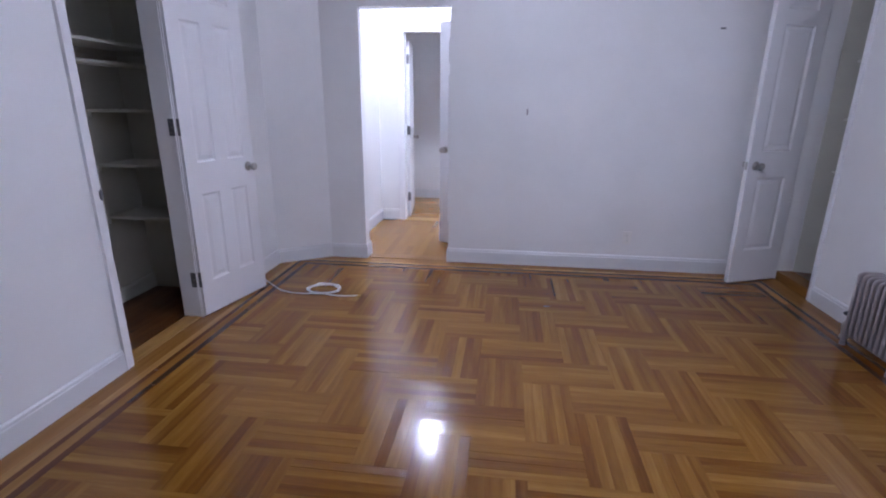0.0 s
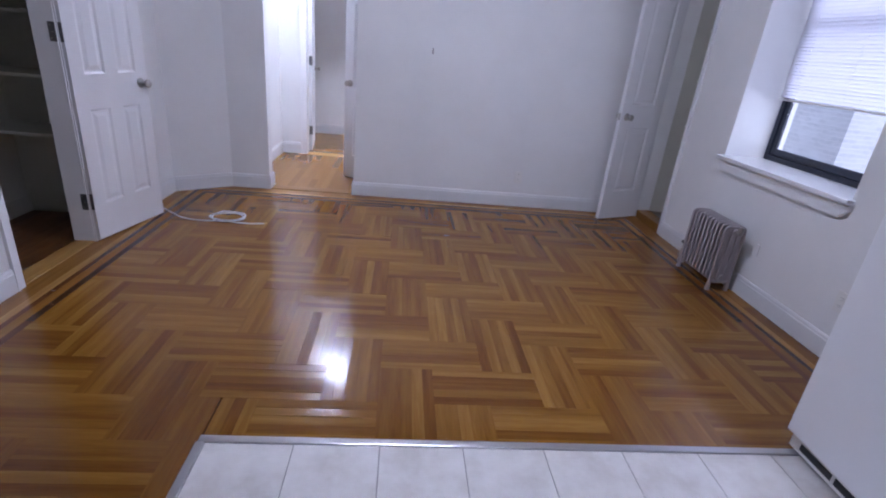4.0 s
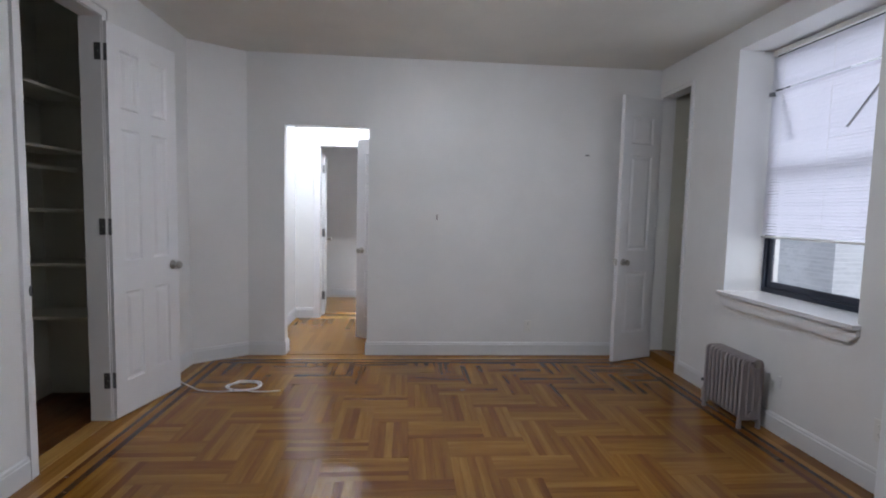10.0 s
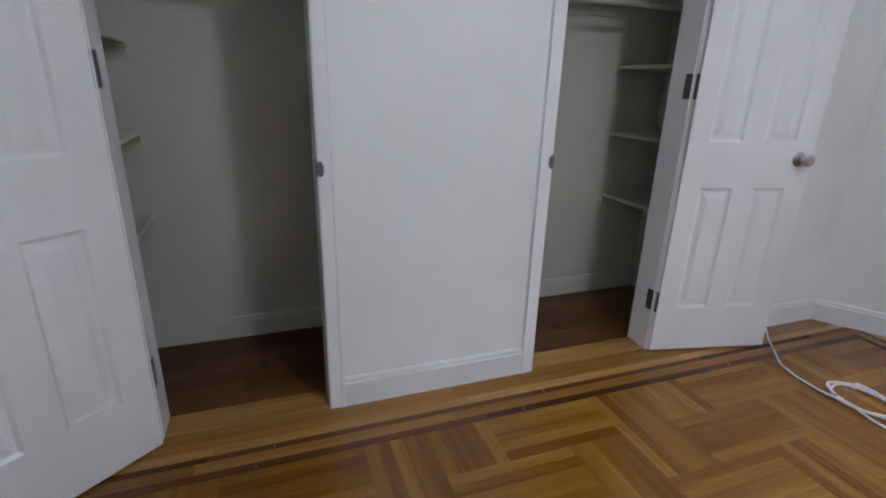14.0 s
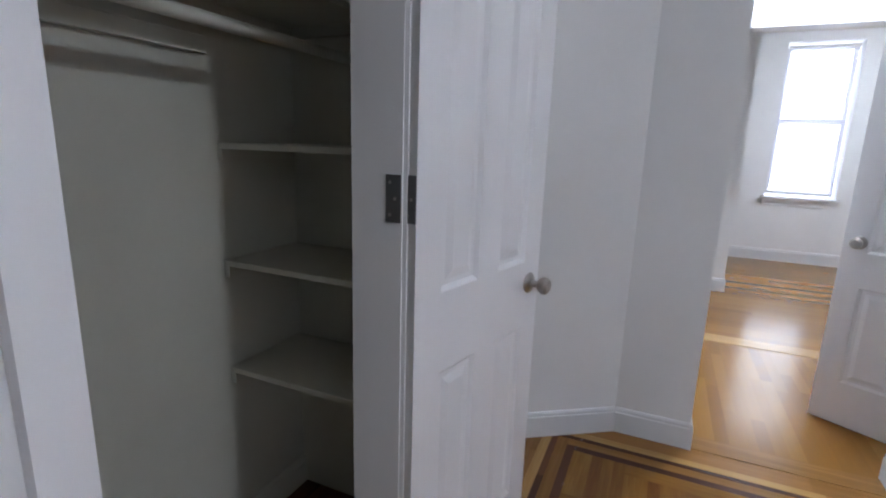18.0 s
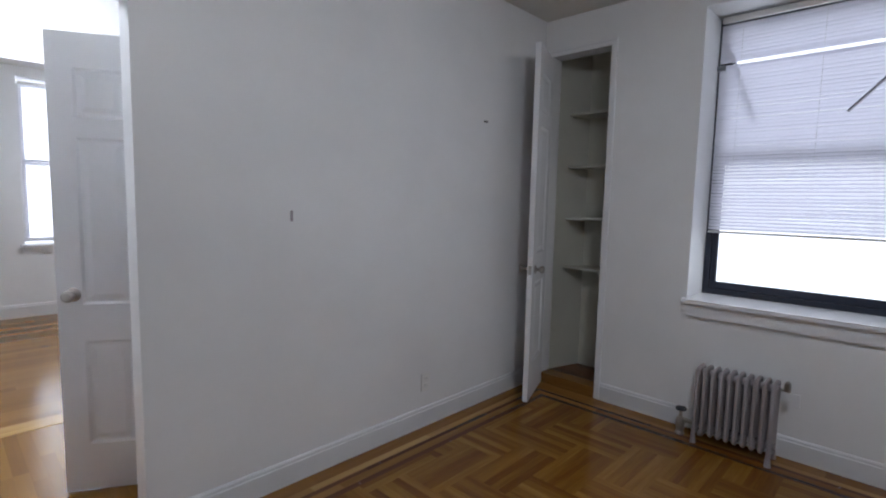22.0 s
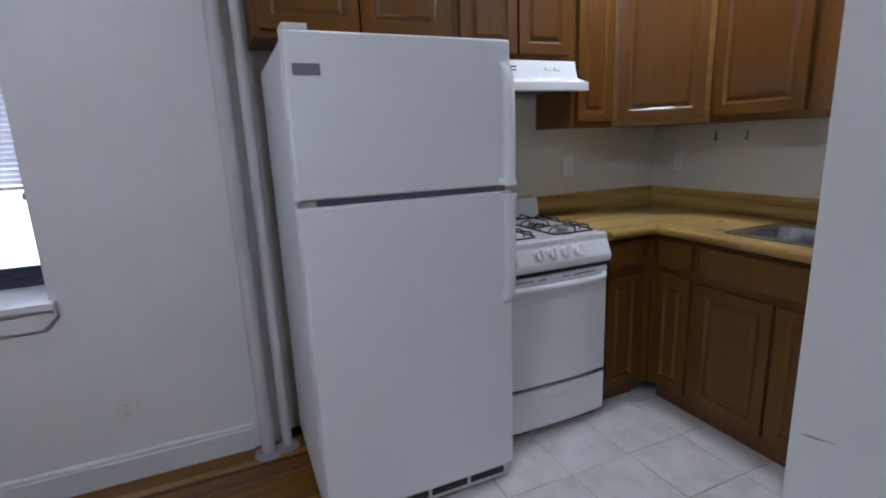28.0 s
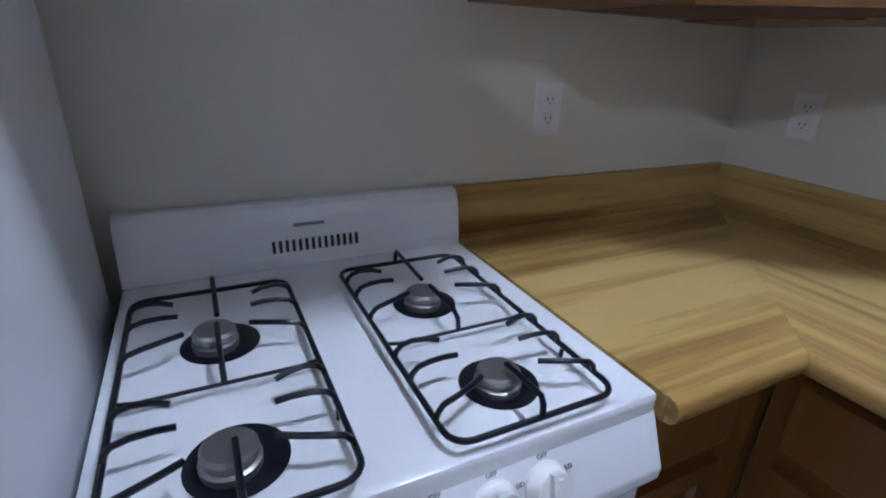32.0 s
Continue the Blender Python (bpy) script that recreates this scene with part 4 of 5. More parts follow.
# ---- kitchen ----
def refrigerator():
    w = 0.735
    f = thing("refrigerator", (3.495, -3.072, 0), "white top-freezer refrigerator with textured doors", "refrigerator")
    part("cabinet_body", boxes(((0.075, -w, 0.035), (0.76, 0, 1.662)), bevel=0.008), FRIDGE, f)
    for nm, z0, z1 in (("freezer_door", 1.201, 1.682), ("main_door", 0.090, 1.179)):
        bm = boxes(((0, -w, z0), (0.062, 0, z1)), bevel=0.014, segments=3)
        dr = part(nm, bm, FRIDGE, f, "", True)
        part("door_gasket", boxes(((0.062, -w + 0.012, z0 + 0.012), (0.074, -0.012, z1 - 0.012))), GAPGREY, dr)
        up = 1 if nm == "freezer_door" else -1
        root = z0 if up > 0 else z1
        y = -w + 0.030
        bm = bmesh.new()
        pts = [(-0.036, y, root + up * 0.003), (-0.040, y, root + up * 0.04), (-0.042, y, root + up * 0.16), (-0.040, y, root + up * 0.30), (-0.034, y, root + up * 0.355),
               (-0.022, y, root + up * 0.385), (-0.004, y, root + up * 0.397), (0.004, y, root + up * 0.398)]
        tube(bm, pts, 0.0135, 14)
        for v in bm.verts:
            v.co.y = y + (v.co.y - y) * 1.55
        part("handle", bm, ENAMEL, dr, "white curved bar handle", True)
        lo, hi = sorted((root + up * 0.002, root + up * 0.024))
        part("handle_mount", boxes(((-0.052, y - 0.021, lo), (0.004, y + 0.021, hi)), bevel=0.006), ENAMEL, dr, "", True)
    part("door_gap", boxes(((0.024, -w + 0.01, 1.176), (0.074, -0.01, 1.204))), GAPGREY, f, "dark gap between the doors")
    part("hinge_cap", boxes(((0.004, -0.075, 1.682), (0.10, -0.004, 1.700)), bevel=0.005), PLASTIC, f)
    part("centre_hinge", boxes(((0.002, -0.055, 1.180), (0.05, 0.002, 1.200)), bevel=0.002, segments=1), CHROME, f)
    part("name_badge", boxes(((-0.004, -0.100, 1.560), (0.001, -0.022, 1.592)), bevel=0.0015, segments=1), GREYPLASTIC, f, "small grey badge with an unreadable mark")
    part("kick_grille", boxes(((0.030, -w + 0.01, 0.018), (0.065, -0.01, 0.082)), bevel=0.003, segments=1), PLASTIC, f)
    for k in range(4):
        y0 = -w + 0.03 + k * 0.165
        part("grille_slot", boxes(((0.0285, y0, 0.035), (0.0299, y0 + 0.150, 0.064))), DARK, f)
    for y in (-w + 0.06, -0.06):
        for x in (0.11, 0.70):
            bm = bmesh.new()
            cylinder(bm, (x, y, 0.0), (x, y, 0.036), 0.02, n=12)
            part("foot", bm, DARK, f)


refrigerator()


def text_mesh(body, size, depth=0.0004):
    c = bpy.data.curves.new("letters", "FONT")
    c.body, c.size, c.extrude, c.align_x = body, size, depth, "CENTER"
    ob = bpy.data.objects.new("letters", c)
    scene.collection.objects.link(ob)
    me = bpy.data.meshes.new_from_object(ob.evaluated_get(bpy.context.evaluated_depsgraph_get()))
    bpy.data.objects.remove(ob)
    return me


def gas_stove():
    W = 0.620
    s = thing("gas_stove", (3.722, -4.447, 0), "white four-burner gas stove with black wire grates", "stove")
    D = 0.590
    part("side_body", boxes(((0.02, 0, 0.04), (D, W, 0.885)), bevel=0.004), ENAMEL, s)
    # cooktop with a soft front edge and four burner wells
    bm = boxes(((-0.012, -0.001, 0.886), (D - 0.055, W + 0.001, 0.927)), bevel=0.013, segments=4)
    part("cooktop", bm, ENAMEL, s, "white enamelled cooktop", True)
    bm = bmesh.new()
    prof = [(D - 0.060, 0.90), (D - 0.060, 0.945), (D - 0.047, 1.015), (D - 0.038, 1.033), (D - 0.025, 1.040), (D, 1.040), (D, 0.90)]
    a = [bm.verts.new((x, 0.0, z)) for x, z in prof]
    b = [bm.verts.new((x, W, z)) for x, z in prof]
    k = len(prof)
    bm.faces.new(a)
    bm.faces.new(list(reversed(b)))
    for i in range(k):
        bm.faces.new((a[i], a[(i + 1) % k], b[(i + 1) % k], b[i]))
    soften(bm, 0.003, 2)
    guard = part("backguard", bm, ENAMEL, s, "raised white backguard", True)
    for i in range(14):
        y = 0.225 + i * 0.0118
        ob = part("vent_slot", boxes(((-0.0015, -0.0028, -0.011), (0.0015, 0.0028, 0.011))), DARK, guard)
        ob.matrix_local = pose(D - 0.0568, y, 0.965, 0, 10.5, 0)
    ob = part("name_plate", boxes(((-0.001, -0.028, -0.003), (0.001, 0.028, 0.003))), GREYPLASTIC, guard, "small grey maker's mark")
    ob.matrix_local = pose(D - 0.0498, 0.312, 1.002, 0, 10.5, 0)
    # sloping control panel with five knobs
    bm = bmesh.new()
    prof = [(-0.011, 0.902), (-0.041, 0.830), (-0.040, 0.812), (-0.031, 0.797), (0.03, 0.797), (0.03, 0.902)]
    a = [bm.verts.new((x, 0.0, z)) for x, z in prof]
    b = [bm.verts.new((x, W, z)) for x, z in prof]
    k = len(prof)
    bm.faces.new(a)
    bm.faces.new(list(reversed(b)))
    for i in range(k):
        bm.faces.new((a[i], a[(i + 1) % k], b[(i + 1) % k], b[i]))
    soften(bm, 0.004, 2)
    panel = part("control_panel", bm, ENAMEL, s, "", True)
    for i, y in enumerate((0.510, 0.380, 0.310, 0.244, 0.178)):
        rad = 0.0250 if i else 0.0275
        bm = bmesh.new()
        lathe(bm, [(0.001, 0.0), (rad * 1.15, 0.0), (rad * 1.15, -0.006), (rad, -0.010), (rad * 0.95, -0.018), (rad * 0.88, -0.020), (0.001, -0.020)], (0, 0, 0), "X", 24)
        ridge = box(bm, (-0.032, -0.0075, -rad * 0.93), (-0.017, 0.0075, rad * 0.93))
        bmesh.ops.bevel(bm, geom=[e for e in bm.edges if all(v in ridge and v.co.x < -0.03 for v in e.verts)], offset=0.004, segments=2, affect="EDGES")
        ob = part("knob", bm, PLASTIC, s, "white plastic burner knob", True)
        ob.matrix_local = pose(-0.0262, y, 0.865, 0, 22.6, 0) @ pose(0, 0, 0, 3 * (i - 2), 0, 0)
        for txt, dy, dz in (("OFF", 0.0, 0.033), ("LO", 0.034, 0.010), ("HI", -0.034, 0.010)):
            me = text_mesh(txt, 0.008)
            me.materials.append(GREYPLASTIC)
            ob = new("dial_mark", me)
            ob.parent = panel
            ob.matrix_local = Matrix.Translation((-0.0276 + 0.4167 * dz * 0.92, y - dy, 0.865 + dz * 0.92)) @ pose(0, 0, 0, 90 - 22.6, 0, -90)
    # oven door, handle, drawer
    def bowed(z0, z1, x0, bow):
        bm = bmesh.new()
        n = 9
        fr, bk = [], []
        for i in range(n):
            u = i / (n - 1)
            x = x0 - bow * (1 - (2 * u - 1) ** 2)
            fr.append([bm.verts.new((x, 0.004 + (W - 0.008) * u, z)) for z in (z0, z1)])
            bk.append([bm.verts.new((0.024, 0.004 + (W - 0.008) * u, z)) for z in (z0, z1)])
        for i in range(n - 1):
            bm.faces.new((fr[i][0], fr[i + 1][0], fr[i + 1][1], fr[i][1]))
            bm.faces.new((bk[i][0], bk[i][1], bk[i + 1][1], bk[i + 1][0]))
            bm.faces.new((fr[i][1], fr[i + 1][1], bk[i + 1][1], bk[i][1]))
            bm.faces.new((fr[i][0], bk[i][0], bk[i + 1][0], fr[i + 1][0]))
        bm.faces.new((fr[0][0], fr[0][1], bk[0][1], bk[0][0]))
        bm.faces.new((fr[-1][0], bk[-1][0], bk[-1][1], fr[-1][1]))
        return bm
    part("panel_gap", boxes(((-0.012, 0.006, 0.770), (0.024, W - 0.006, 0.7965))), DARK, s)
    door = part("oven_door", bowed(0.267, 0.774, -0.018, 0.018), ENAMEL, s, "plain white bowed oven door", True)
    for y0, y1 in ((0.080, 0.205), (0.228, 0.266), (0.350, 0.388), (0.412, 0.545)):
        for k in range(3):
            a, b = y0 + (y1 - y0) * k / 3, y0 + (y1 - y0) * (k + 1) / 3
            u = ((a + b) / 2 - 0.004) / (W - 0.008)
            face = -0.018 - 0.018 * (1 - (2 * u - 1) ** 2)
            part("vent_slot", boxes(((face - 0.0012, a, 0.7585), (face + 0.004, b, 0.7635))), HINGE, door)
    bm = bmesh.new()
    n = 25
    pts = []
    for i in range(n):
        u = i / (n - 1)
        e = 1 - (2 * u - 1) ** 2
        pts.append((-0.024 - 0.034 * min(1.0, e * 3.4) ** 0.7 - 0.014 * e, 0.022 + (W - 0.044) * u, 0.735))
    tube(bm, pts, 0.0115, 12)
    for v in bm.verts:
        v.co.z = 0.735 + (v.co.z - 0.735) * 1.35
    part("oven_handle", bm, ENAMEL, door, "white bowed oven handle", True)
    part("drawer_gap", boxes(((-0.016, 0.006, 0.250), (0.022, W - 0.006, 0.263))), DARK, s)
    drawer = part("drawer", bowed(0.055, 0.247, -0.020, 0.015), ENAMEL, s, "", True)
    bm = bmesh.new()
    tube(bm, [(-0.036, 0.23, 0.205), (-0.041, 0.27, 0.200), (-0.041, 0.335, 0.200), (-0.036, 0.375, 0.205)], 0.005, 8)
    part("drawer_pull", bm, ENAMEL, drawer, "", True)
    part("plinth", boxes(((0.03, 0.01, 0.0), (D - 0.02, W - 0.01, 0.056))), DARK, s)
    # burners and grates
    spots = ((0.308, 0.485), (0.082, 0.483), (0.308, 0.180), (0.084, 0.177))
    for x, y in spots:
        bm = bmesh.new()
        lathe(bm, [(0.001, 0.9275), (0.051, 0.9275), (0.048, 0.9285), (0.030, 0.9282), (0.001, 0.9282)], (x, y, 0), "Z", 28)
        well = part("burner_well", bm, IRON, s, "dark round burner opening", True)
        bm = bmesh.new()
        lathe(bm, [(0.001, 0.928), (0.029, 0.928), (0.030, 0.938), (0.026, 0.940), (0.0275, 0.943), (0.0275, 0.951), (0.024, 0.955), (0.001, 0.956)], (x - 0.006, y + 0.006, 0), "Z", 28)
        part("burner_cap", bm, ALU, s, "dull aluminium burner cap", True)
    for y0, y1 in ((0.376, 0.597), (0.066, 0.287)):
        x0, x1 = -0.004, 0.440
        g = part("grate", boxes(((x0 + 0.1, y0, 0.9282), (x0 + 0.104, y0 + 0.004, 0.94))), IRON, s, "black wire grate over two burners")
        bm = bmesh.new()
        z, r = 0.944, 0.0039
        rc = 0.025
        loop = []
        for cx, cy, a0 in ((x1 - rc, y1 - rc, 0), (x0 + rc, y1 - rc, 90), (x0 + rc, y0 + rc, 180), (x1 - rc, y0 + rc, 270)):
            for q in range(5):
                a = radians(a0 + q * 22.5)
                loop.append((cx + rc * math.cos(a), cy + rc * math.sin(a), z))
        tube(bm, loop, r, 7, True)
        part("grate_rim", bm, IRON, g, "", True)
        for (bx, by) in [p for p in spots if y0 < p[1] < y1]:
            for ex, side in ((y0, -1), (y1, 1)):
                for dx, reach, bend in ((0.078, 0.058, -0.010), (0.026, 0.064, 0.004), (-0.046, 0.070, 0.026)):
                    px = bx + dx
                    bm = bmesh.new()
                    tube(bm, [(px, ex, z), (px, ex - side * 0.003, z + 0.010), (px + bend * 0.05, ex - side * 0.010, z + 0.017), (px + bend * 0.15, ex - side * reach * 0.40, z + 0.021),
                              (px + bend * 0.5, ex - side * reach * 0.72, z + 0.021), (px + bend, ex - side * reach, z + 0.018)], r * 0.95, 7)
                    part("grate_finger", bm, IRON, g, "", True)
            front = bx < 0.2
            edge = x0 if front else x1
            sx = -1 if front else 1
            bm = bmesh.new()
            tube(bm, [(edge, by, z), (edge - sx * 0.001, by, z + 0.016), (edge - sx * 0.006, by, z + 0.024), (edge - sx * 0.020, by, z + 0.024), (bx + sx * 0.012, by, z + 0.020)], r * 0.95, 7)
            part("grate_finger", bm, IRON, g, "", True)
        bm = bmesh.new()
        mid, by = (spots[0][0] + spots[1][0]) / 2, (y0 + y1) / 2
        tube(bm, [(mid, y0, z), (mid, y0 + 0.02, z - 0.004), (mid, y1 - 0.02, z - 0.004), (mid, y1, z)], r * 0.7, 7)
        tube(bm, [(mid, by, z - 0.004), (mid + 0.004, by, z + 0.014), (mid + 0.020, by, z + 0.021), (spots[0][0] - 0.012, by, z + 0.020)], r * 0.95, 7)
        part("grate_bar", bm, IRON, g, "", True)


gas_stove()


def range_hood():
    h = thing("range_hood", (3.886, -4.467, 1.560), "white slim range hood above the stove", "range hood")
    W = 0.607
    bm = bmesh.new()
    prof = [(0.0, 0.0), (0.0, 0.036), (0.085, 0.060), (0.105, 0.142), (0.430, 0.142), (0.430, 0.0)]
    a = [bm.verts.new((x, 0.0, z)) for x, z in prof]
    b = [bm.verts.new((x, W, z)) for x, z in prof]
    bm.faces.new(a)
    bm.faces.new(list(reversed(b)))
    for i in range(6):
        bm.faces.new((a[i], a[(i + 1) % 6], b[(i + 1) % 6], b[i]))
    soften(bm, 0.004, 2)
    part("hood_shell", bm, ENAMEL, h, "", True)
    part("filter_recess", boxes(((0.03, 0.03, -0.003), (0.37, W - 0.03, 0.001))), STEEL, h, "grey metal underside")
    part("lamp_recess", boxes(((0.05, 0.20, -0.006), (0.16, 0.42, -0.0025)), bevel=0.002, segments=1), DARK, h, "dark oval recess in the underside")
    for k in range(2):
        ob = part("air_slot", boxes(((-0.001, -0.07, -0.003), (0.001, 0.07, 0.003))), DARK, h)
        ob.matrix_local = pose(0.0975 - 0.0035 * k, 0.40, 0.112 - 0.015 * k, 0, 14, 0)
    for k in range(2):
        ob = part("rocker_switch", boxes(((-0.003, -0.016, -0.009), (0.001, 0.016, 0.009)), bevel=0.001, segments=1), PLASTIC, h)
        ob.matrix_local = pose(0.0955, 0.16 - 0.05 * k, 0.105, 0, 14, 0)


range_hood()


def cab_front(parent, name, x, y, z, turn, w, h, flat=False, t=0.021):
    """A door or drawer front: local x to the right of one who faces it, its face towards local -y."""
    bm = bmesh.new()
    m = 0.046 if w > 0.25 else 0.040
    if flat:
        box(bm, (0, -t / 2, 0), (w, t / 2, h))
        soften(bm, 0.005, 2)
    else:
        panelled(bm, w, h, t, [(m, w - m, m, h - m)], 0.008, 0.012, 0.015 if w > 0.25 else 0.012, 0.0072, 0.004)
    ob = part(name, bm, CABINET, parent, "raised-panel oak front" if not flat else "plain oak drawer front", False)
    ob.matrix_local = pose(x, y, z, 0, 0, turn)
    return ob


def carcass(name, at, w, d, h, label, turn, doors, drawers=(), toe=0.10, group="", top=True):
    """A framed cabinet. Local x runs to the right of one who faces it, local y goes into it, z up."""
    c = thing(name, at, label, "cabinet", group, turn)
    t = 0.018
    part("side_panel", boxes(((0, 0.019, toe), (t, d, h))), CABINET_SIDE, c)
    part("side_panel", boxes(((w - t, 0.019, toe), (w, d, h))), CABINET_SIDE, c)
    part("bottom_panel", boxes(((t, 0.019, toe), (w - t, d, toe + t))), CABINET_SIDE, c)
    part("back_panel", boxes(((t, d - 0.008, toe + t), (w - t, d, h - t))), CABINET_SIDE, c)
    if top:
        part("top_panel", boxes(((t, 0.019, h - t), (w - t, d - 0.008, h))), CABINET_SIDE, c)
    fw = 0.038
    if drawers:
        zr = drawers[0][1]
        part("mid_rail", boxes(((fw, 0, zr - 0.040), (w - fw, 0.019, zr + 0.015))), CABINET, c)
    if len(doors) > 1:
        xs = doors[1][0]
        part("centre_stile", boxes(((xs - 0.035, 0.001, toe + fw), (xs + 0.020, 0.018, (drawers[0][1] - 0.040 if drawers else h - fw)))), CABINET, c)
    part("face_frame", boxes(((0, 0, toe), (fw, 0.019, h)), ((w - fw, 0, toe), (w, 0.019, h)), ((fw, 0, toe), (w - fw, 0.019, toe + fw)), ((fw, 0, h - fw), (w - fw, 0.019, h))), CABINET, c)
    if toe:
        part("toe_kick", boxes(((0, 0.06, 0), (w, 0.075, toe))), CABINET_SIDE, c)
    for x, z, dw, dh in doors:
        cab_front(c, "door", x, -0.0105, z, 0, dw, dh)
    for x, z, dw, dh in drawers:
        cab_front(c, "drawer_front", x, -0.0105, z, 0, dw, dh, True)
    return c


# base units: facing west beside the stove, facing north along the sink wall
carcass("base_cabinet", (3.760, -4.457, 0), 0.288, 0.555, 0.886, "narrow oak base cabinet with drawer beside the stove", -90,
        [(0.030, 0.125, 0.205, 0.565)], [(0.030, 0.730, 0.205, 0.130)])
carcass("base_cabinet", (3.733, -4.773, 0), 0.238, 0.568, 0.886, "narrow oak base cabinet with drawer in the corner", 180,
        [(0.040, 0.125, 0.184, 0.565)], [(0.040, 0.730, 0.184, 0.130)])
carcass("sink_base_cabinet", (3.494, -4.773, 0), 0.726, 0.568, 0.886, "oak sink base cabinet with two raised-panel doors", 180,
        [(0.025, 0.125, 0.335, 0.565), (0.375, 0.125, 0.335, 0.565)], [(0.025, 0.730, 0.685, 0.130)], top=False)
solid("filler_panel", boxes(((3.738, -4.775, 0.10), (3.778, -4.746, 0.886))), CABINET, "narrow oak filler strip in the cabinet corner", "filler panel")

UZ, UH = 1.396, 0.76
carcass("wall_cabinet", (XK - 0.300, -4.471, UZ), 0.262, 0.298, UH, "narrow oak wall cabinet beside the hood", -90, [(0.026, 0.030, 0.212, UH - 0.06)], toe=0.0, group="oak wall cabinets")
carcass("wall_cabinet", (3.706, YS + 0.298, UZ), 0.466, 0.296, UH, "oak wall cabinet with a raised-panel door", 180, [(0.030, 0.030, 0.405, UH - 0.06)], toe=0.0, group="oak wall cabinets")
carcass("wall_cabinet", (3.239, YS + 0.298, UZ), 0.472, 0.296, UH, "oak wall cabinet above the sink", 180, [(0.030, 0.030, 0.412, UH - 0.06)], toe=0.0, group="oak wall cabinets")
carcass("wall_cabinet", (XK - 0.300, -3.850, 1.704), 0.620, 0.298, 0.452, "short oak wall cabinet above the hood", -90, [(0.025, 0.025, 0.278, 0.39), (0.315, 0.025, 0.278, 0.39)], toe=0.0, group="oak wall cabinets")
carcass("wall_cabinet", (XK - 0.300, -3.040, 1.760), 0.808, 0.298, 0.396, "short oak wall cabinet above the refrigerator", -90, [(0.025, 0.025, 0.370, 0.34), (0.405, 0.025, 0.370, 0.34)], toe=0.0, group="oak wall cabinets")

# the diagonal corner unit
cc = thing("corner_wall_cabinet", (XK - 0.300, YS + 0.610, UZ), "oak corner wall cabinet with a slanted door", "cabinet", "oak wall cabinets")
ox, oy = XK - 0.300, YS + 0.610
bm = bmesh.new()
prism(bm, [(0.012, -0.004), (-0.304, -0.318), (-0.304, YS - oy + 0.002), (XK - ox - 0.002, YS - oy + 0.002), (XK - ox - 0.002, -0.004)], 0.0, UH)
part("cabinet_body", bm, CABINET_SIDE, cc)
dl = math.hypot(0.310, 0.310)
ff = part("face_frame", boxes(((0, -0.019, 0), (0.034, 0, UH)), ((dl - 0.034, -0.019, 0), (dl, 0, UH)), ((0.034, -0.019, 0), (dl - 0.034, 0, 0.038)), ((0.034, -0.019, UH - 0.038), (dl - 0.034, 0, UH))), LIGHT_OAK, cc)
ff.matrix_local = pose(0.008, -0.006, 0, 0, 0, -135)
dd = cab_front(cc, "door", 0.0, 0.0, 0.0, 0, dl - 0.05, UH - 0.05)
dd.matrix_local = pose(0.008, -0.006, 0.026, 0, 0, -135) @ pose(0.025, -0.030, 0)

part("bottom_rail", boxes(((-0.285, -0.585, -0.004), (0.285, -0.320, -0.0005))), LIGHT_OAK, cc, "pale unfinished underside")
for x, y, sx in ((0.228, -0.264 - 0.03, 0.014), (-0.067, -0.339, 0.016)):
    part("clip_slot", boxes(((x - sx, y - 0.010, -0.0055), (x + sx, y + 0.010, -0.0045))), DARK, cc)
for x, y in ((0.266, -0.29), (0.271, -0.41), (0.112, -0.533), (-0.12, -0.31)):
    part("screw_hole", boxes(((x - 0.003, y - 0.003, -0.0055), (x + 0.003, y + 0.003, -0.0045))), DARK, cc)

# countertop in two mitred runs, with a hole for the sink
SX0, SX1, SY0, SY1 = 2.800, 3.425, -5.235, -4.812
bowl = (SX0 + 0.03, SX1 - 0.03, SY0 + 0.05, SY1 - 0.03)
ct = thing("countertop", (3.708, -4.738, 0.887), "butcher-block patterned laminate countertop with backsplash", "countertop")


def off(pts):
    return [(x - 3.708, y + 4.738) for x, y in pts]


def slab(name, pts, z0, z1, mat, bev=0.0):
    bm = bmesh.new()
    prism(bm, off(pts), z0, z1)
    if bev:
        soften(bm, bev, 2)
    part(name, bm, mat, ct)


slab("east_run", [(3.7015, -4.451), (3.7015, -4.7372), (XK - 0.002, YS + 0.0025), (XK - 0.002, -4.451)], 0.0, 0.040, LAMINATE_Y)
slab("south_run", [(3.7012, -4.7375), (bowl[1], -4.7375), (bowl[1], YS + 0.002), (XK - 0.0024, YS + 0.002)], 0.0, 0.040, LAMINATE_X)
slab("south_run_front", [((PX + 0.002), bowl[3]), (bowl[1], bowl[3]), (bowl[1], -4.7375), ((PX + 0.002), -4.7375)], 0.0, 0.040, LAMINATE_X)
slab("south_run_back", [((PX + 0.002), YS + 0.002), (bowl[1], YS + 0.002), (bowl[1], bowl[2]), ((PX + 0.002), bowl[2])], 0.0, 0.040, LAMINATE_X)
slab("south_run_end", [((PX + 0.002), bowl[2]), (bowl[0], bowl[2]), (bowl[0], bowl[3]), ((PX + 0.002), bowl[3])], 0.0, 0.040, LAMINATE_X)
bm = bmesh.new()
tube(bm, [(-0.008, 0.285, 0.020), (-0.008, 0.0035, 0.020)], 0.0195, 12)
part("front_edge", bm, LAMINATE_Y, ct, "rounded laminate front edge", True)
bm = bmesh.new()
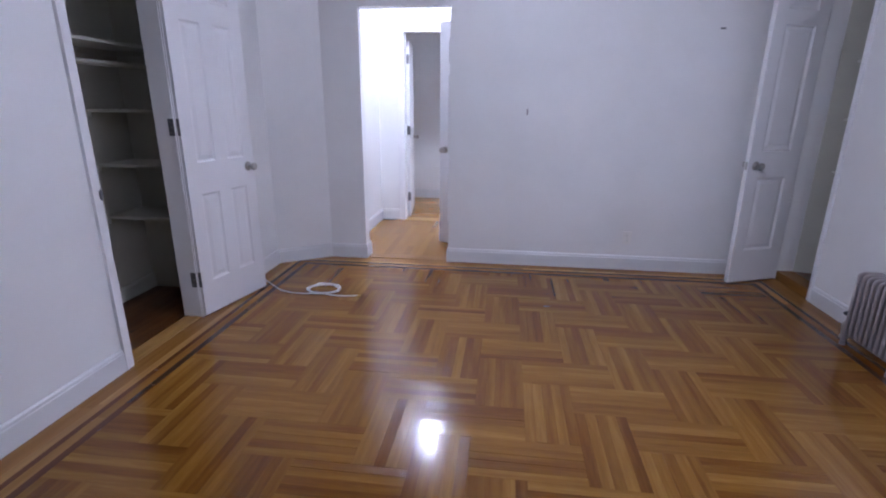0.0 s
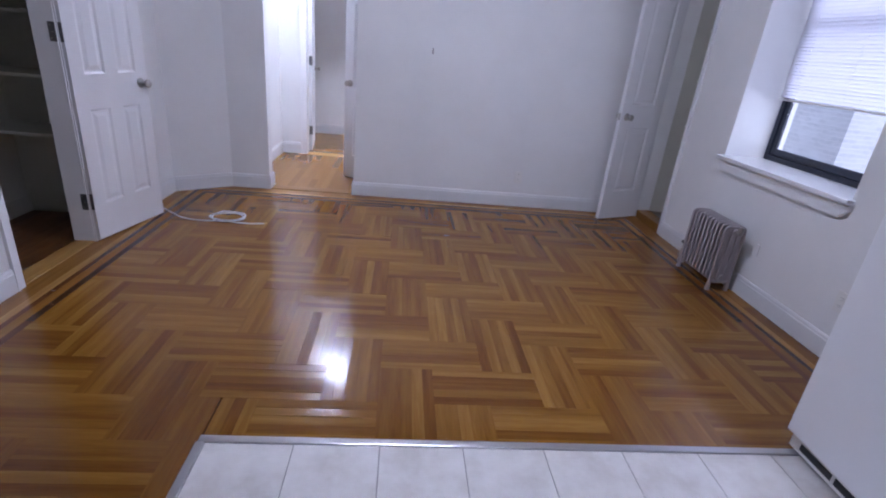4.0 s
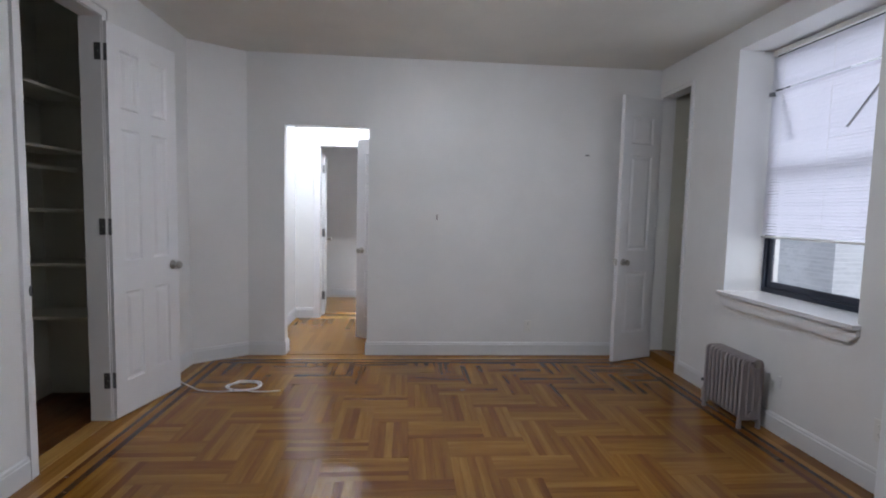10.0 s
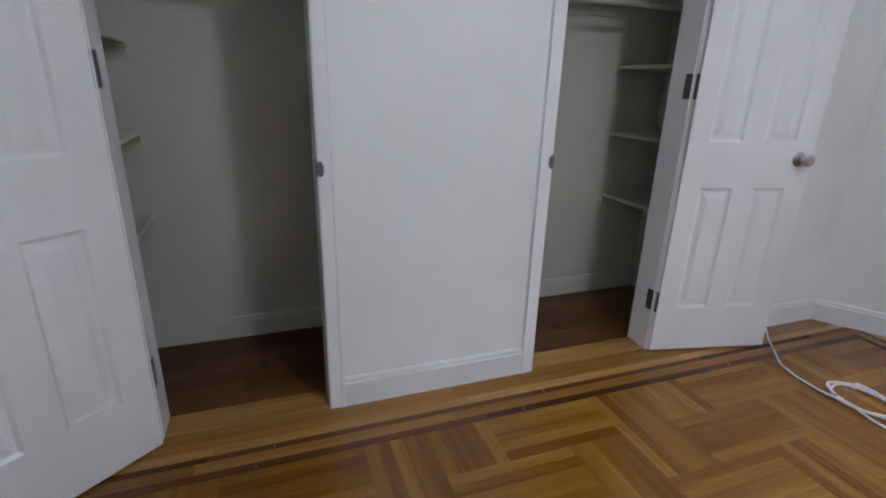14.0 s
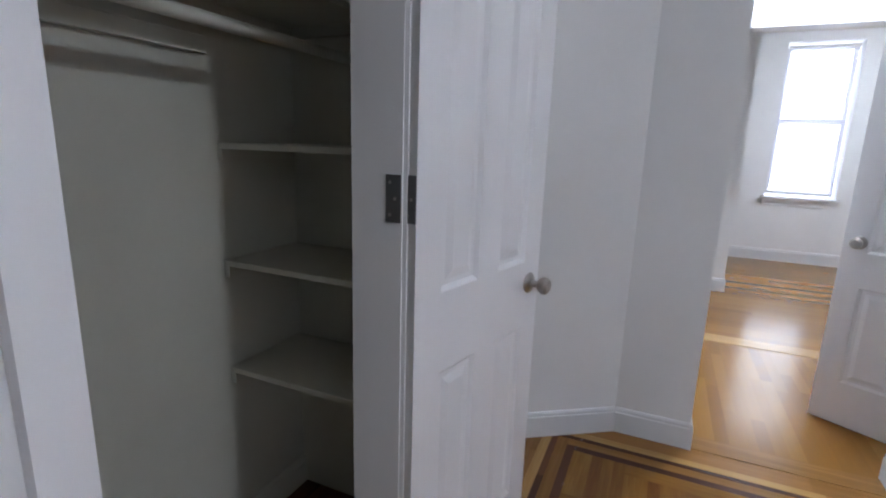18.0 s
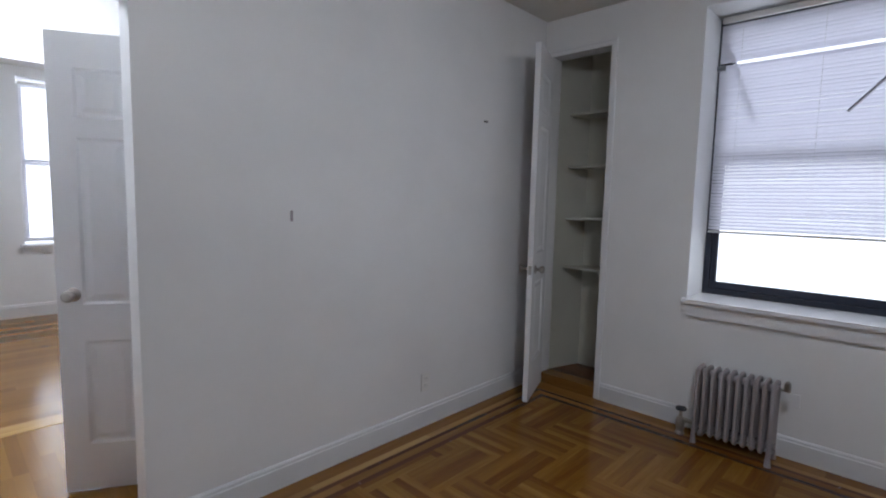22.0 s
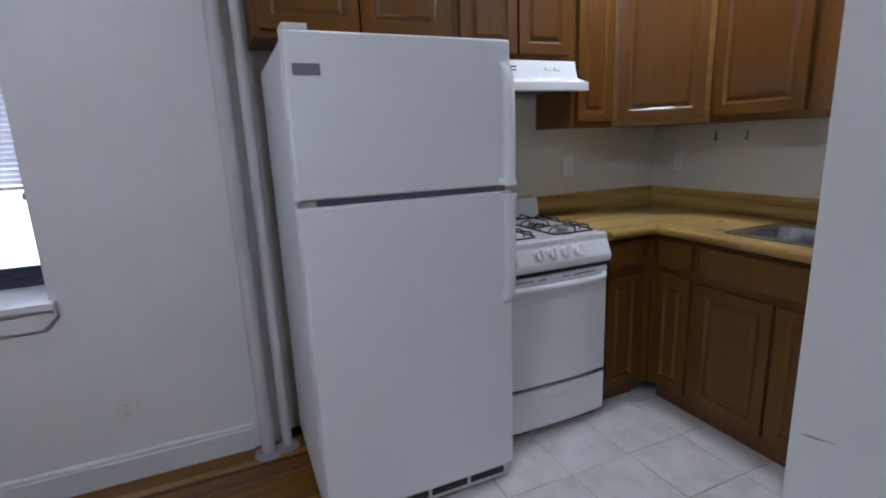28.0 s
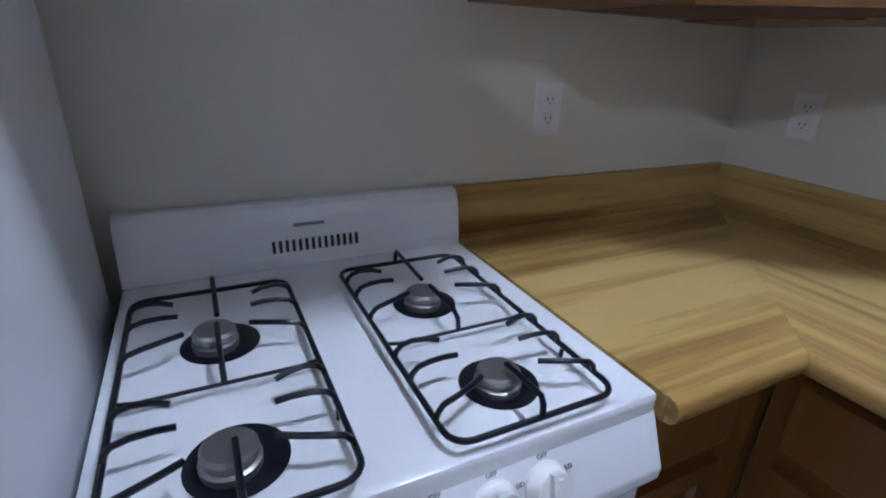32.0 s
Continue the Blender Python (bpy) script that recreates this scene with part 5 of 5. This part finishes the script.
tube(bm, [((PX + 0.002) - 3.708, 0.0, 0.020), (-0.008, 0.0, 0.020)], 0.0195, 12)
part("front_edge", bm, LAMINATE_X, ct, "rounded laminate front edge", True)
slab("backsplash_east", [(XK - 0.022, -4.451), (XK - 0.022, YS + 0.022), (XK - 0.002, YS + 0.002), (XK - 0.002, -4.451)], 0.0405, 0.148, LAMINATE_Y, 0.003)
slab("backsplash_south", [((PX + 0.002), YS + 0.002), (XK - 0.004, YS + 0.002), (XK - 0.023, YS + 0.022), ((PX + 0.002), YS + 0.022)], 0.0405, 0.148, LAMINATE_X, 0.003)


# sink and its taps
def rounded(cx, cy, w, d, r, n=8):
    out = []
    for sx, sy, a0 in ((1, 1, 0), (-1, 1, 90), (-1, -1, 180), (1, -1, 270)):
        for q in range(n):
            a = radians(a0 + 90 * q / (n - 1))
            out.append((cx + sx * (w / 2 - r) + r * math.cos(a), cy + sy * (d / 2 - r) + r * math.sin(a)))
    return out


sink = thing("kitchen_sink", ((SX0 + SX1) / 2, (SY0 + SY1) / 2, 0.927), "stainless steel single-bowl sink set in the countertop", "sink")
bm = bmesh.new()
w, d = SX1 - SX0, SY1 - SY0
loops = []
for ww, dd2, r, z, dy in ((w, d, 0.03, 0.0005, 0), (w - 0.004, d - 0.004, 0.03, 0.004, 0), (w - 0.100, d - 0.108, 0.085, 0.004, 0.022), (w - 0.108, d - 0.116, 0.083, 0.001, 0.022), (w - 0.112, d - 0.120, 0.082, -0.006, 0.022),
                          (w - 0.130, d - 0.138, 0.080, -0.150, 0.022), (w - 0.17, d - 0.18, 0.07, -0.165, 0.022), (0.09, 0.09, 0.044, -0.170, 0.022), (0.06, 0.06, 0.029, -0.178, 0.022)):
    loops.append([bm.verts.new((x, y, z)) for x, y in rounded(0, dy, ww, dd2, r)])
for A_, B_ in zip(loops, loops[1:]):
    k = len(A_)
    for i in range(k):
        bm.faces.new((A_[i], A_[(i + 1) % k], B_[(i + 1) % k], B_[i]))
bm.faces.new(loops[-1])
part("basin", bm, STEEL, sink, "", True)
bm = bmesh.new()
lathe(bm, [(0.001, -0.176), (0.030, -0.176), (0.033, -0.170), (0.040, -0.168), (0.040, -0.172), (0.001, -0.178)], (0, 0.022, 0), "Z", 20)
part("drain", bm, CHROME, sink, "", True)

fz = 0.9275
tap = thing("faucet", (3.125, -5.275, fz), "chrome single-lever kitchen faucet, water running", "faucet")
part("base_plate", boxes(((-0.125, -0.026, 0), (0.06, 0.026, 0.012)), bevel=0.006), CHROME, tap, "", True)
bm = bmesh.new()
lathe(bm, [(0.001, 0.012), (0.026, 0.012), (0.023, 0.030), (0.020, 0.075), (0.022, 0.105), (0.017, 0.120), (0.001, 0.124)], (0, 0, 0), "Z", 24)
part("column", bm, CHROME, tap, "", True)
bm = bmesh.new()
tube(bm, [(0.004, 0.004, 0.078), (0.010, 0.030, 0.118), (0.013, 0.055, 0.136), (0.015, 0.080, 0.138), (0.017, 0.102, 0.124), (0.018, 0.113, 0.100), (0.018, 0.115, 0.082)], 0.0125, 12)
part("spout", bm, CHROME, tap, "arched chrome spout", True)
bm = bmesh.new()
lathe(bm, [(0.001, 0.0), (0.0075, 0.002), (0.006, 0.03), (0.0085, 0.075), (0.006, 0.090), (0.001, 0.093)], (0, 0, 0), "Z", 12)
lever = part("lever", bm, CHROME, tap, "upright chrome lever", True)
lever.matrix_local = pose(0, -0.004, 0.119, 6, 1, 0)
WATER = material("running_water", (0.85, 0.87, 0.90), 0.08)
shader(WATER).inputs["Transmission Weight"].default_value = 0.7
bm = bmesh.new()
cylinder(bm, (0.018, 0.115, 0.084), (0.018, 0.117, -0.160), 0.0055, 0.0042, 10)
part("water_stream", bm, WATER, tap, "thin stream of running water", True)
spray = thing("side_sprayer", (3.02, -5.285, fz), "chrome side sprayer beside the faucet", "sprayer")
bm = bmesh.new()
lathe(bm, [(0.001, 0.0), (0.022, 0.0), (0.022, 0.008), (0.013, 0.020), (0.012, 0.050), (0.016, 0.085), (0.014, 0.105), (0.001, 0.110)], (0, 0, 0), "Z", 18)
part("sprayer_body", bm, CHROME, spray, "", True)
bm = bmesh.new()
lathe(bm, [(0.001, 0.0), (0.040, 0.0), (0.044, 0.012), (0.040, 0.030), (0.022, 0.036), (0.010, 0.050), (0.001, 0.052)], (2.885, -5.290, fz), "Z", 20)
solid("sink_stopper", bm, DARK, "dark rubber sink stopper standing behind the sink", "sink stopper", "", True)


# ---- small things on the walls and the floor ----
def outlet(at, turn, label):
    o = thing("wall_outlet", at, label, "outlet", "wall outlets", turn)
    part("cover_plate", boxes(((-0.036, -0.006, -0.057), (0.036, 0, 0.057)), bevel=0.003), PLASTIC, o)
    for dz in (-0.021, 0.021):
        rc = part("receptacle", boxes(((-0.017, -0.0085, dz - 0.014), (0.017, -0.0058, dz + 0.014)), bevel=0.0012, segments=1), PLASTIC, o)
        for dx in (-0.0065, 0.0065):
            part("slot", boxes(((dx - 0.001, -0.0089, dz - 0.002), (dx + 0.001, -0.0084, dz + 0.007))), DARK, rc)
        part("slot", boxes(((-0.002, -0.0089, dz - 0.009), (0.002, -0.0084, dz - 0.006))), DARK, rc)


outlet((3.027, -0.0005, 0.283), 0, "white duplex outlet low on the wall")
outlet((XE - 0.0005, -2.397, 0.324), -90, "white duplex outlet low beside the radiator")
outlet((XK - 0.0005, -4.691, 1.192), -90, "white duplex outlet above the counter")
outlet((4.121, YS + 0.0005, 1.190), 180, "white duplex outlet above the counter corner")

for x in (3.892, 3.715):
    hk = thing("wall_hook", (x, YS + 0.001, 1.328), "small dark adhesive wall hook under the cabinets", "hook", "wall hooks")
    part("back_plate", boxes(((-0.005, 0, -0.024), (0.005, 0.003, 0.024)), bevel=0.0012, segments=1), HINGE, hk)
    bm = bmesh.new()
    tube(bm, [(0, 0.003, -0.010), (0, 0.012, -0.019), (0, 0.015, -0.010)], 0.0024, 6)
    part("prong", bm, HINGE, hk)

solid("wall_anchor", boxes(((2.122, -0.006, 1.290), (2.135, 0.0, 1.340)), bevel=0.002, segments=1), SILVER, "small grey bracket on the bare white wall", "wall bracket")
bm = boxes(((3.527, -0.004, 1.926), (3.565, 0.0, 1.938)))
cylinder(bm, (3.537, -0.012, 1.932), (3.537, 0.0, 1.932), 0.004, n=8)
solid("wall_screw", bm, HINGE, "small grey screw in a scuffed wall plug", "wall screw")
solid("wall_patch", boxes(((XE - 0.004, -1.735, 0.30), (XE, -1.70, 0.375)), bevel=0.001, segments=1), TRIM, "small painted cover plate beside the radiator", "cover plate")


def coax():
    c = thing("coaxial_cable", (0.632, -0.858, 0.0), "coiled white coaxial cable lying on the parquet", "cable")
    pts = []
    n = 26
    for t in range(3 * n + 1):
        a = 2 * math.pi * t / n + 2.2
        r = 0.106 + 0.006 * math.sin(t * 0.9) + 0.004 * (t // n)
        pts.append((r * 1.1 * math.cos(a), r * 0.86 * math.sin(a), 0.005 + 0.0055 * (t / n) + 0.001 * math.sin(t)))
    bm = bmesh.new()
    tube(bm, pts, 0.0042, 7)
    part("coil", bm, CABLE, c, "", True)
    bm = bmesh.new()
    tube(bm, [(-0.600, 0.205, 0.004), (-0.52, 0.12, 0.004), (-0.42, 0.03, 0.004), (-0.32, -0.055, 0.004), (-0.22, -0.090, 0.004), (-0.12, -0.100, 0.006), (-0.02, -0.096, 0.012)], 0.0042, 7)
    part("lead", bm, CABLE, c, "", True)
    bm = bmesh.new()
    tube(bm, [(0.02, -0.094, 0.014), (0.10, -0.105, 0.008), (0.20, -0.098, 0.004), (0.285, -0.078, 0.004)], 0.0042, 7)
    part("loose_end", bm, CABLE, c, "", True)
    bm = bmesh.new()
    cylinder(bm, (0.285, -0.078, 0.0055), (0.308, -0.073, 0.0055), 0.0052, n=10)
    part("connector", bm, BRASS, c, "brass cable connector", True)
    for a in (1.15, 4.35):
        x, y = 0.121 * math.cos(a), 0.095 * math.sin(a)
        bm = bmesh.new()
        tube(bm, [(x + 0.016 * math.cos(a) * math.cos(q), y + 0.016 * math.sin(a) * math.cos(q), 0.0125 + 0.0125 * math.sin(q)) for q in [k * math.pi / 5 for k in range(10)]], 0.0018, 5, True)
        if a < 2:
            tube(bm, [(x, y, 0.022), (x + 0.03, y + 0.045, 0.034)], 0.0013, 5)
        part("cable_tie", bm, DARK, c, "black plastic tie")


coax()

# ---- beyond the doorway ----
d5 = door_leaf("inner_door", (HX0 + 0.017, HY + 0.14), 97, 0.74, 2.05, six_panels(0.74, 2.05), "white six-panel door folded open in the far room", 1, hinge_z=(0.25, 1.05, 1.85))
fw = tagged(new("window_2"), "tall bright sash window in the far room", "window", "", "structure")
for nm, z0, z1 in (("lower_sash", 0.84, 1.74), ("upper_sash", 1.72, 2.60)):
    y = 5.13 if nm == "lower_sash" else 5.155
    bm = boxes(((FW0 + 0.015, y, z0), (FW0 + 0.06, y + 0.022, z1)), ((FW1 - 0.06, y, z0), (FW1 - 0.015, y + 0.022, z1)), ((FW0 + 0.06, y, z0), (FW1 - 0.06, y + 0.022, z0 + 0.045)), ((FW0 + 0.06, y, z1 - 0.04), (FW1 - 0.06, y + 0.022, z1)))
    sash = part(nm, bm, TRIM, fw)
    pane = part("pane", boxes(((FW0 + 0.061, y + 0.008, z0 + 0.046), (FW1 - 0.061, y + 0.012, z1 - 0.041))), GLASS, sash)
    pane.visible_shadow = False
fb = thing("window_blind", ((FW0 + FW1) / 2, 5.085, 0.86), "white mini blind lowered over the far window", "blind")
bm = bmesh.new()
for k in range(70):
    z = 0.02 + 1.70 * k / 70
    bm.faces.new([bm.verts.new(v) for v in ((-0.345, -0.0105, z), (0.345, -0.0105, z), (0.345, 0.0105, z + 0.013), (-0.345, 0.0105, z + 0.013))])
part("slats", bm, BLIND, fb)
part("headrail", boxes(((-0.35, -0.014, 1.72), (0.35, 0.014, 1.75)), bevel=0.002, segments=1), PLASTIC, fb)
part("bottom_rail", boxes(((-0.345, -0.011, 0.0), (0.345, 0.011, 0.014)), bevel=0.002, segments=1), PLASTIC, fb)
setting("window_sill_far", boxes(((FW0 - 0.04, 4.94, 0.79), (FW1 + 0.04, 5.12, 0.818)), bevel=0.005), TRIM, "white painted window stool", "sill")
setting("trim_apron_far", boxes(((FW0 - 0.02, 4.984, 0.715), (FW1 + 0.02, 4.9995, 0.789)), bevel=0.003), TRIM, "white painted window apron", "trim")

# ---- outdoors ----
BRICKS = material("painted_brick", (0.5, 0.5, 0.5), 0.8)
mp = mapped(BRICKS, (1, 1, 1))
br = node(BRICKS, "ShaderNodeTexBrick", Scale=4.6)
br.inputs["Color1"].default_value, br.inputs["Color2"].default_value, br.inputs["Mortar"].default_value = (0.50, 0.52, 0.56, 1), (0.40, 0.42, 0.46, 1), (0.58, 0.59, 0.61, 1)
sep = BRICKS.node_tree.nodes.new("ShaderNodeSeparateXYZ")
wire(BRICKS, mp.outputs[0], sep.inputs[0])
both = node(BRICKS, "ShaderNodeMath")
both.operation = "ADD"
wire(BRICKS, sep.outputs[0], both.inputs[0])
wire(BRICKS, sep.outputs[1], both.inputs[1])
flat = BRICKS.node_tree.nodes.new("ShaderNodeCombineXYZ")
wire(BRICKS, both.outputs[0], flat.inputs[0])
wire(BRICKS, sep.outputs[2], flat.inputs[1])
wire(BRICKS, flat.outputs[0], br.inputs["Vector"])
wire(BRICKS, br.outputs["Color"], shader(BRICKS).inputs["Base Color"])
bump(BRICKS, br.outputs["Fac"], -0.6, 0.01)
solid("brick_wing", boxes(((7.0, 0.92, -8), (9.5, 8.0, 9.0))), BRICKS, "pale brick wing across the light court", "building")
GROUND = paint("grey_courtyard_concrete", (0.30, 0.30, 0.31), 0.9, 0.3, 0.2)
setting("ground", boxes(((-60, -60, -8.2), (80, 80, -8.0))), GROUND, "grey concrete ground of the light court", "ground")

# ---- marks of wear ----
STAIN = material("dark_water_stain", (0.010, 0.006, 0.004), 0.45)
SCUFF = material("grey_scuff", (0.36, 0.34, 0.34), 0.7)


def blot(name, at, turn, rx, ry, mat, label, seed):
    """A thin uneven patch lying on a surface, in its local x-y plane."""
    r = random.Random(seed)
    bm = bmesh.new()
    n = 22
    rim = [(1 + 0.22 * math.sin(3 * k * 2 * math.pi / n + seed) + 0.14 * (r.random() - 0.5)) for k in range(n)]
    pts = [(rx * q * math.cos(2 * math.pi * k / n), ry * q * math.sin(2 * math.pi * k / n)) for k, q in enumerate(rim)]
    prism(bm, pts, 0.0002, 0.0007)
    ob = solid(name, bm, mat, label, "stain")
    ob.matrix_world = at @ pose(0, 0, 0, 0, 0, turn)
    return ob


blot("floor_stain", pose(-0.321, -1.738, 0.0), 70, 0.050, 0.022, STAIN, "dark burn stain on the closet floorboards", 3)
blot("floor_stain", pose(-0.40, -3.21, 0.0), 20, 0.040, 0.018, STAIN, "small dark stain on the closet floorboards", 5)
blot("floor_stain", pose(2.30, -0.93, 0.0), 0, 0.022, 0.012, STAIN, "small dark knot mark on the parquet", 8)
blot("wall_scuff", pose(PX - 0.07, PY + 0.0004, 0.52, -90, 0, 0), 12, 0.045, 0.003, SCUFF, "thin grey scuff on the partition's end", 4)
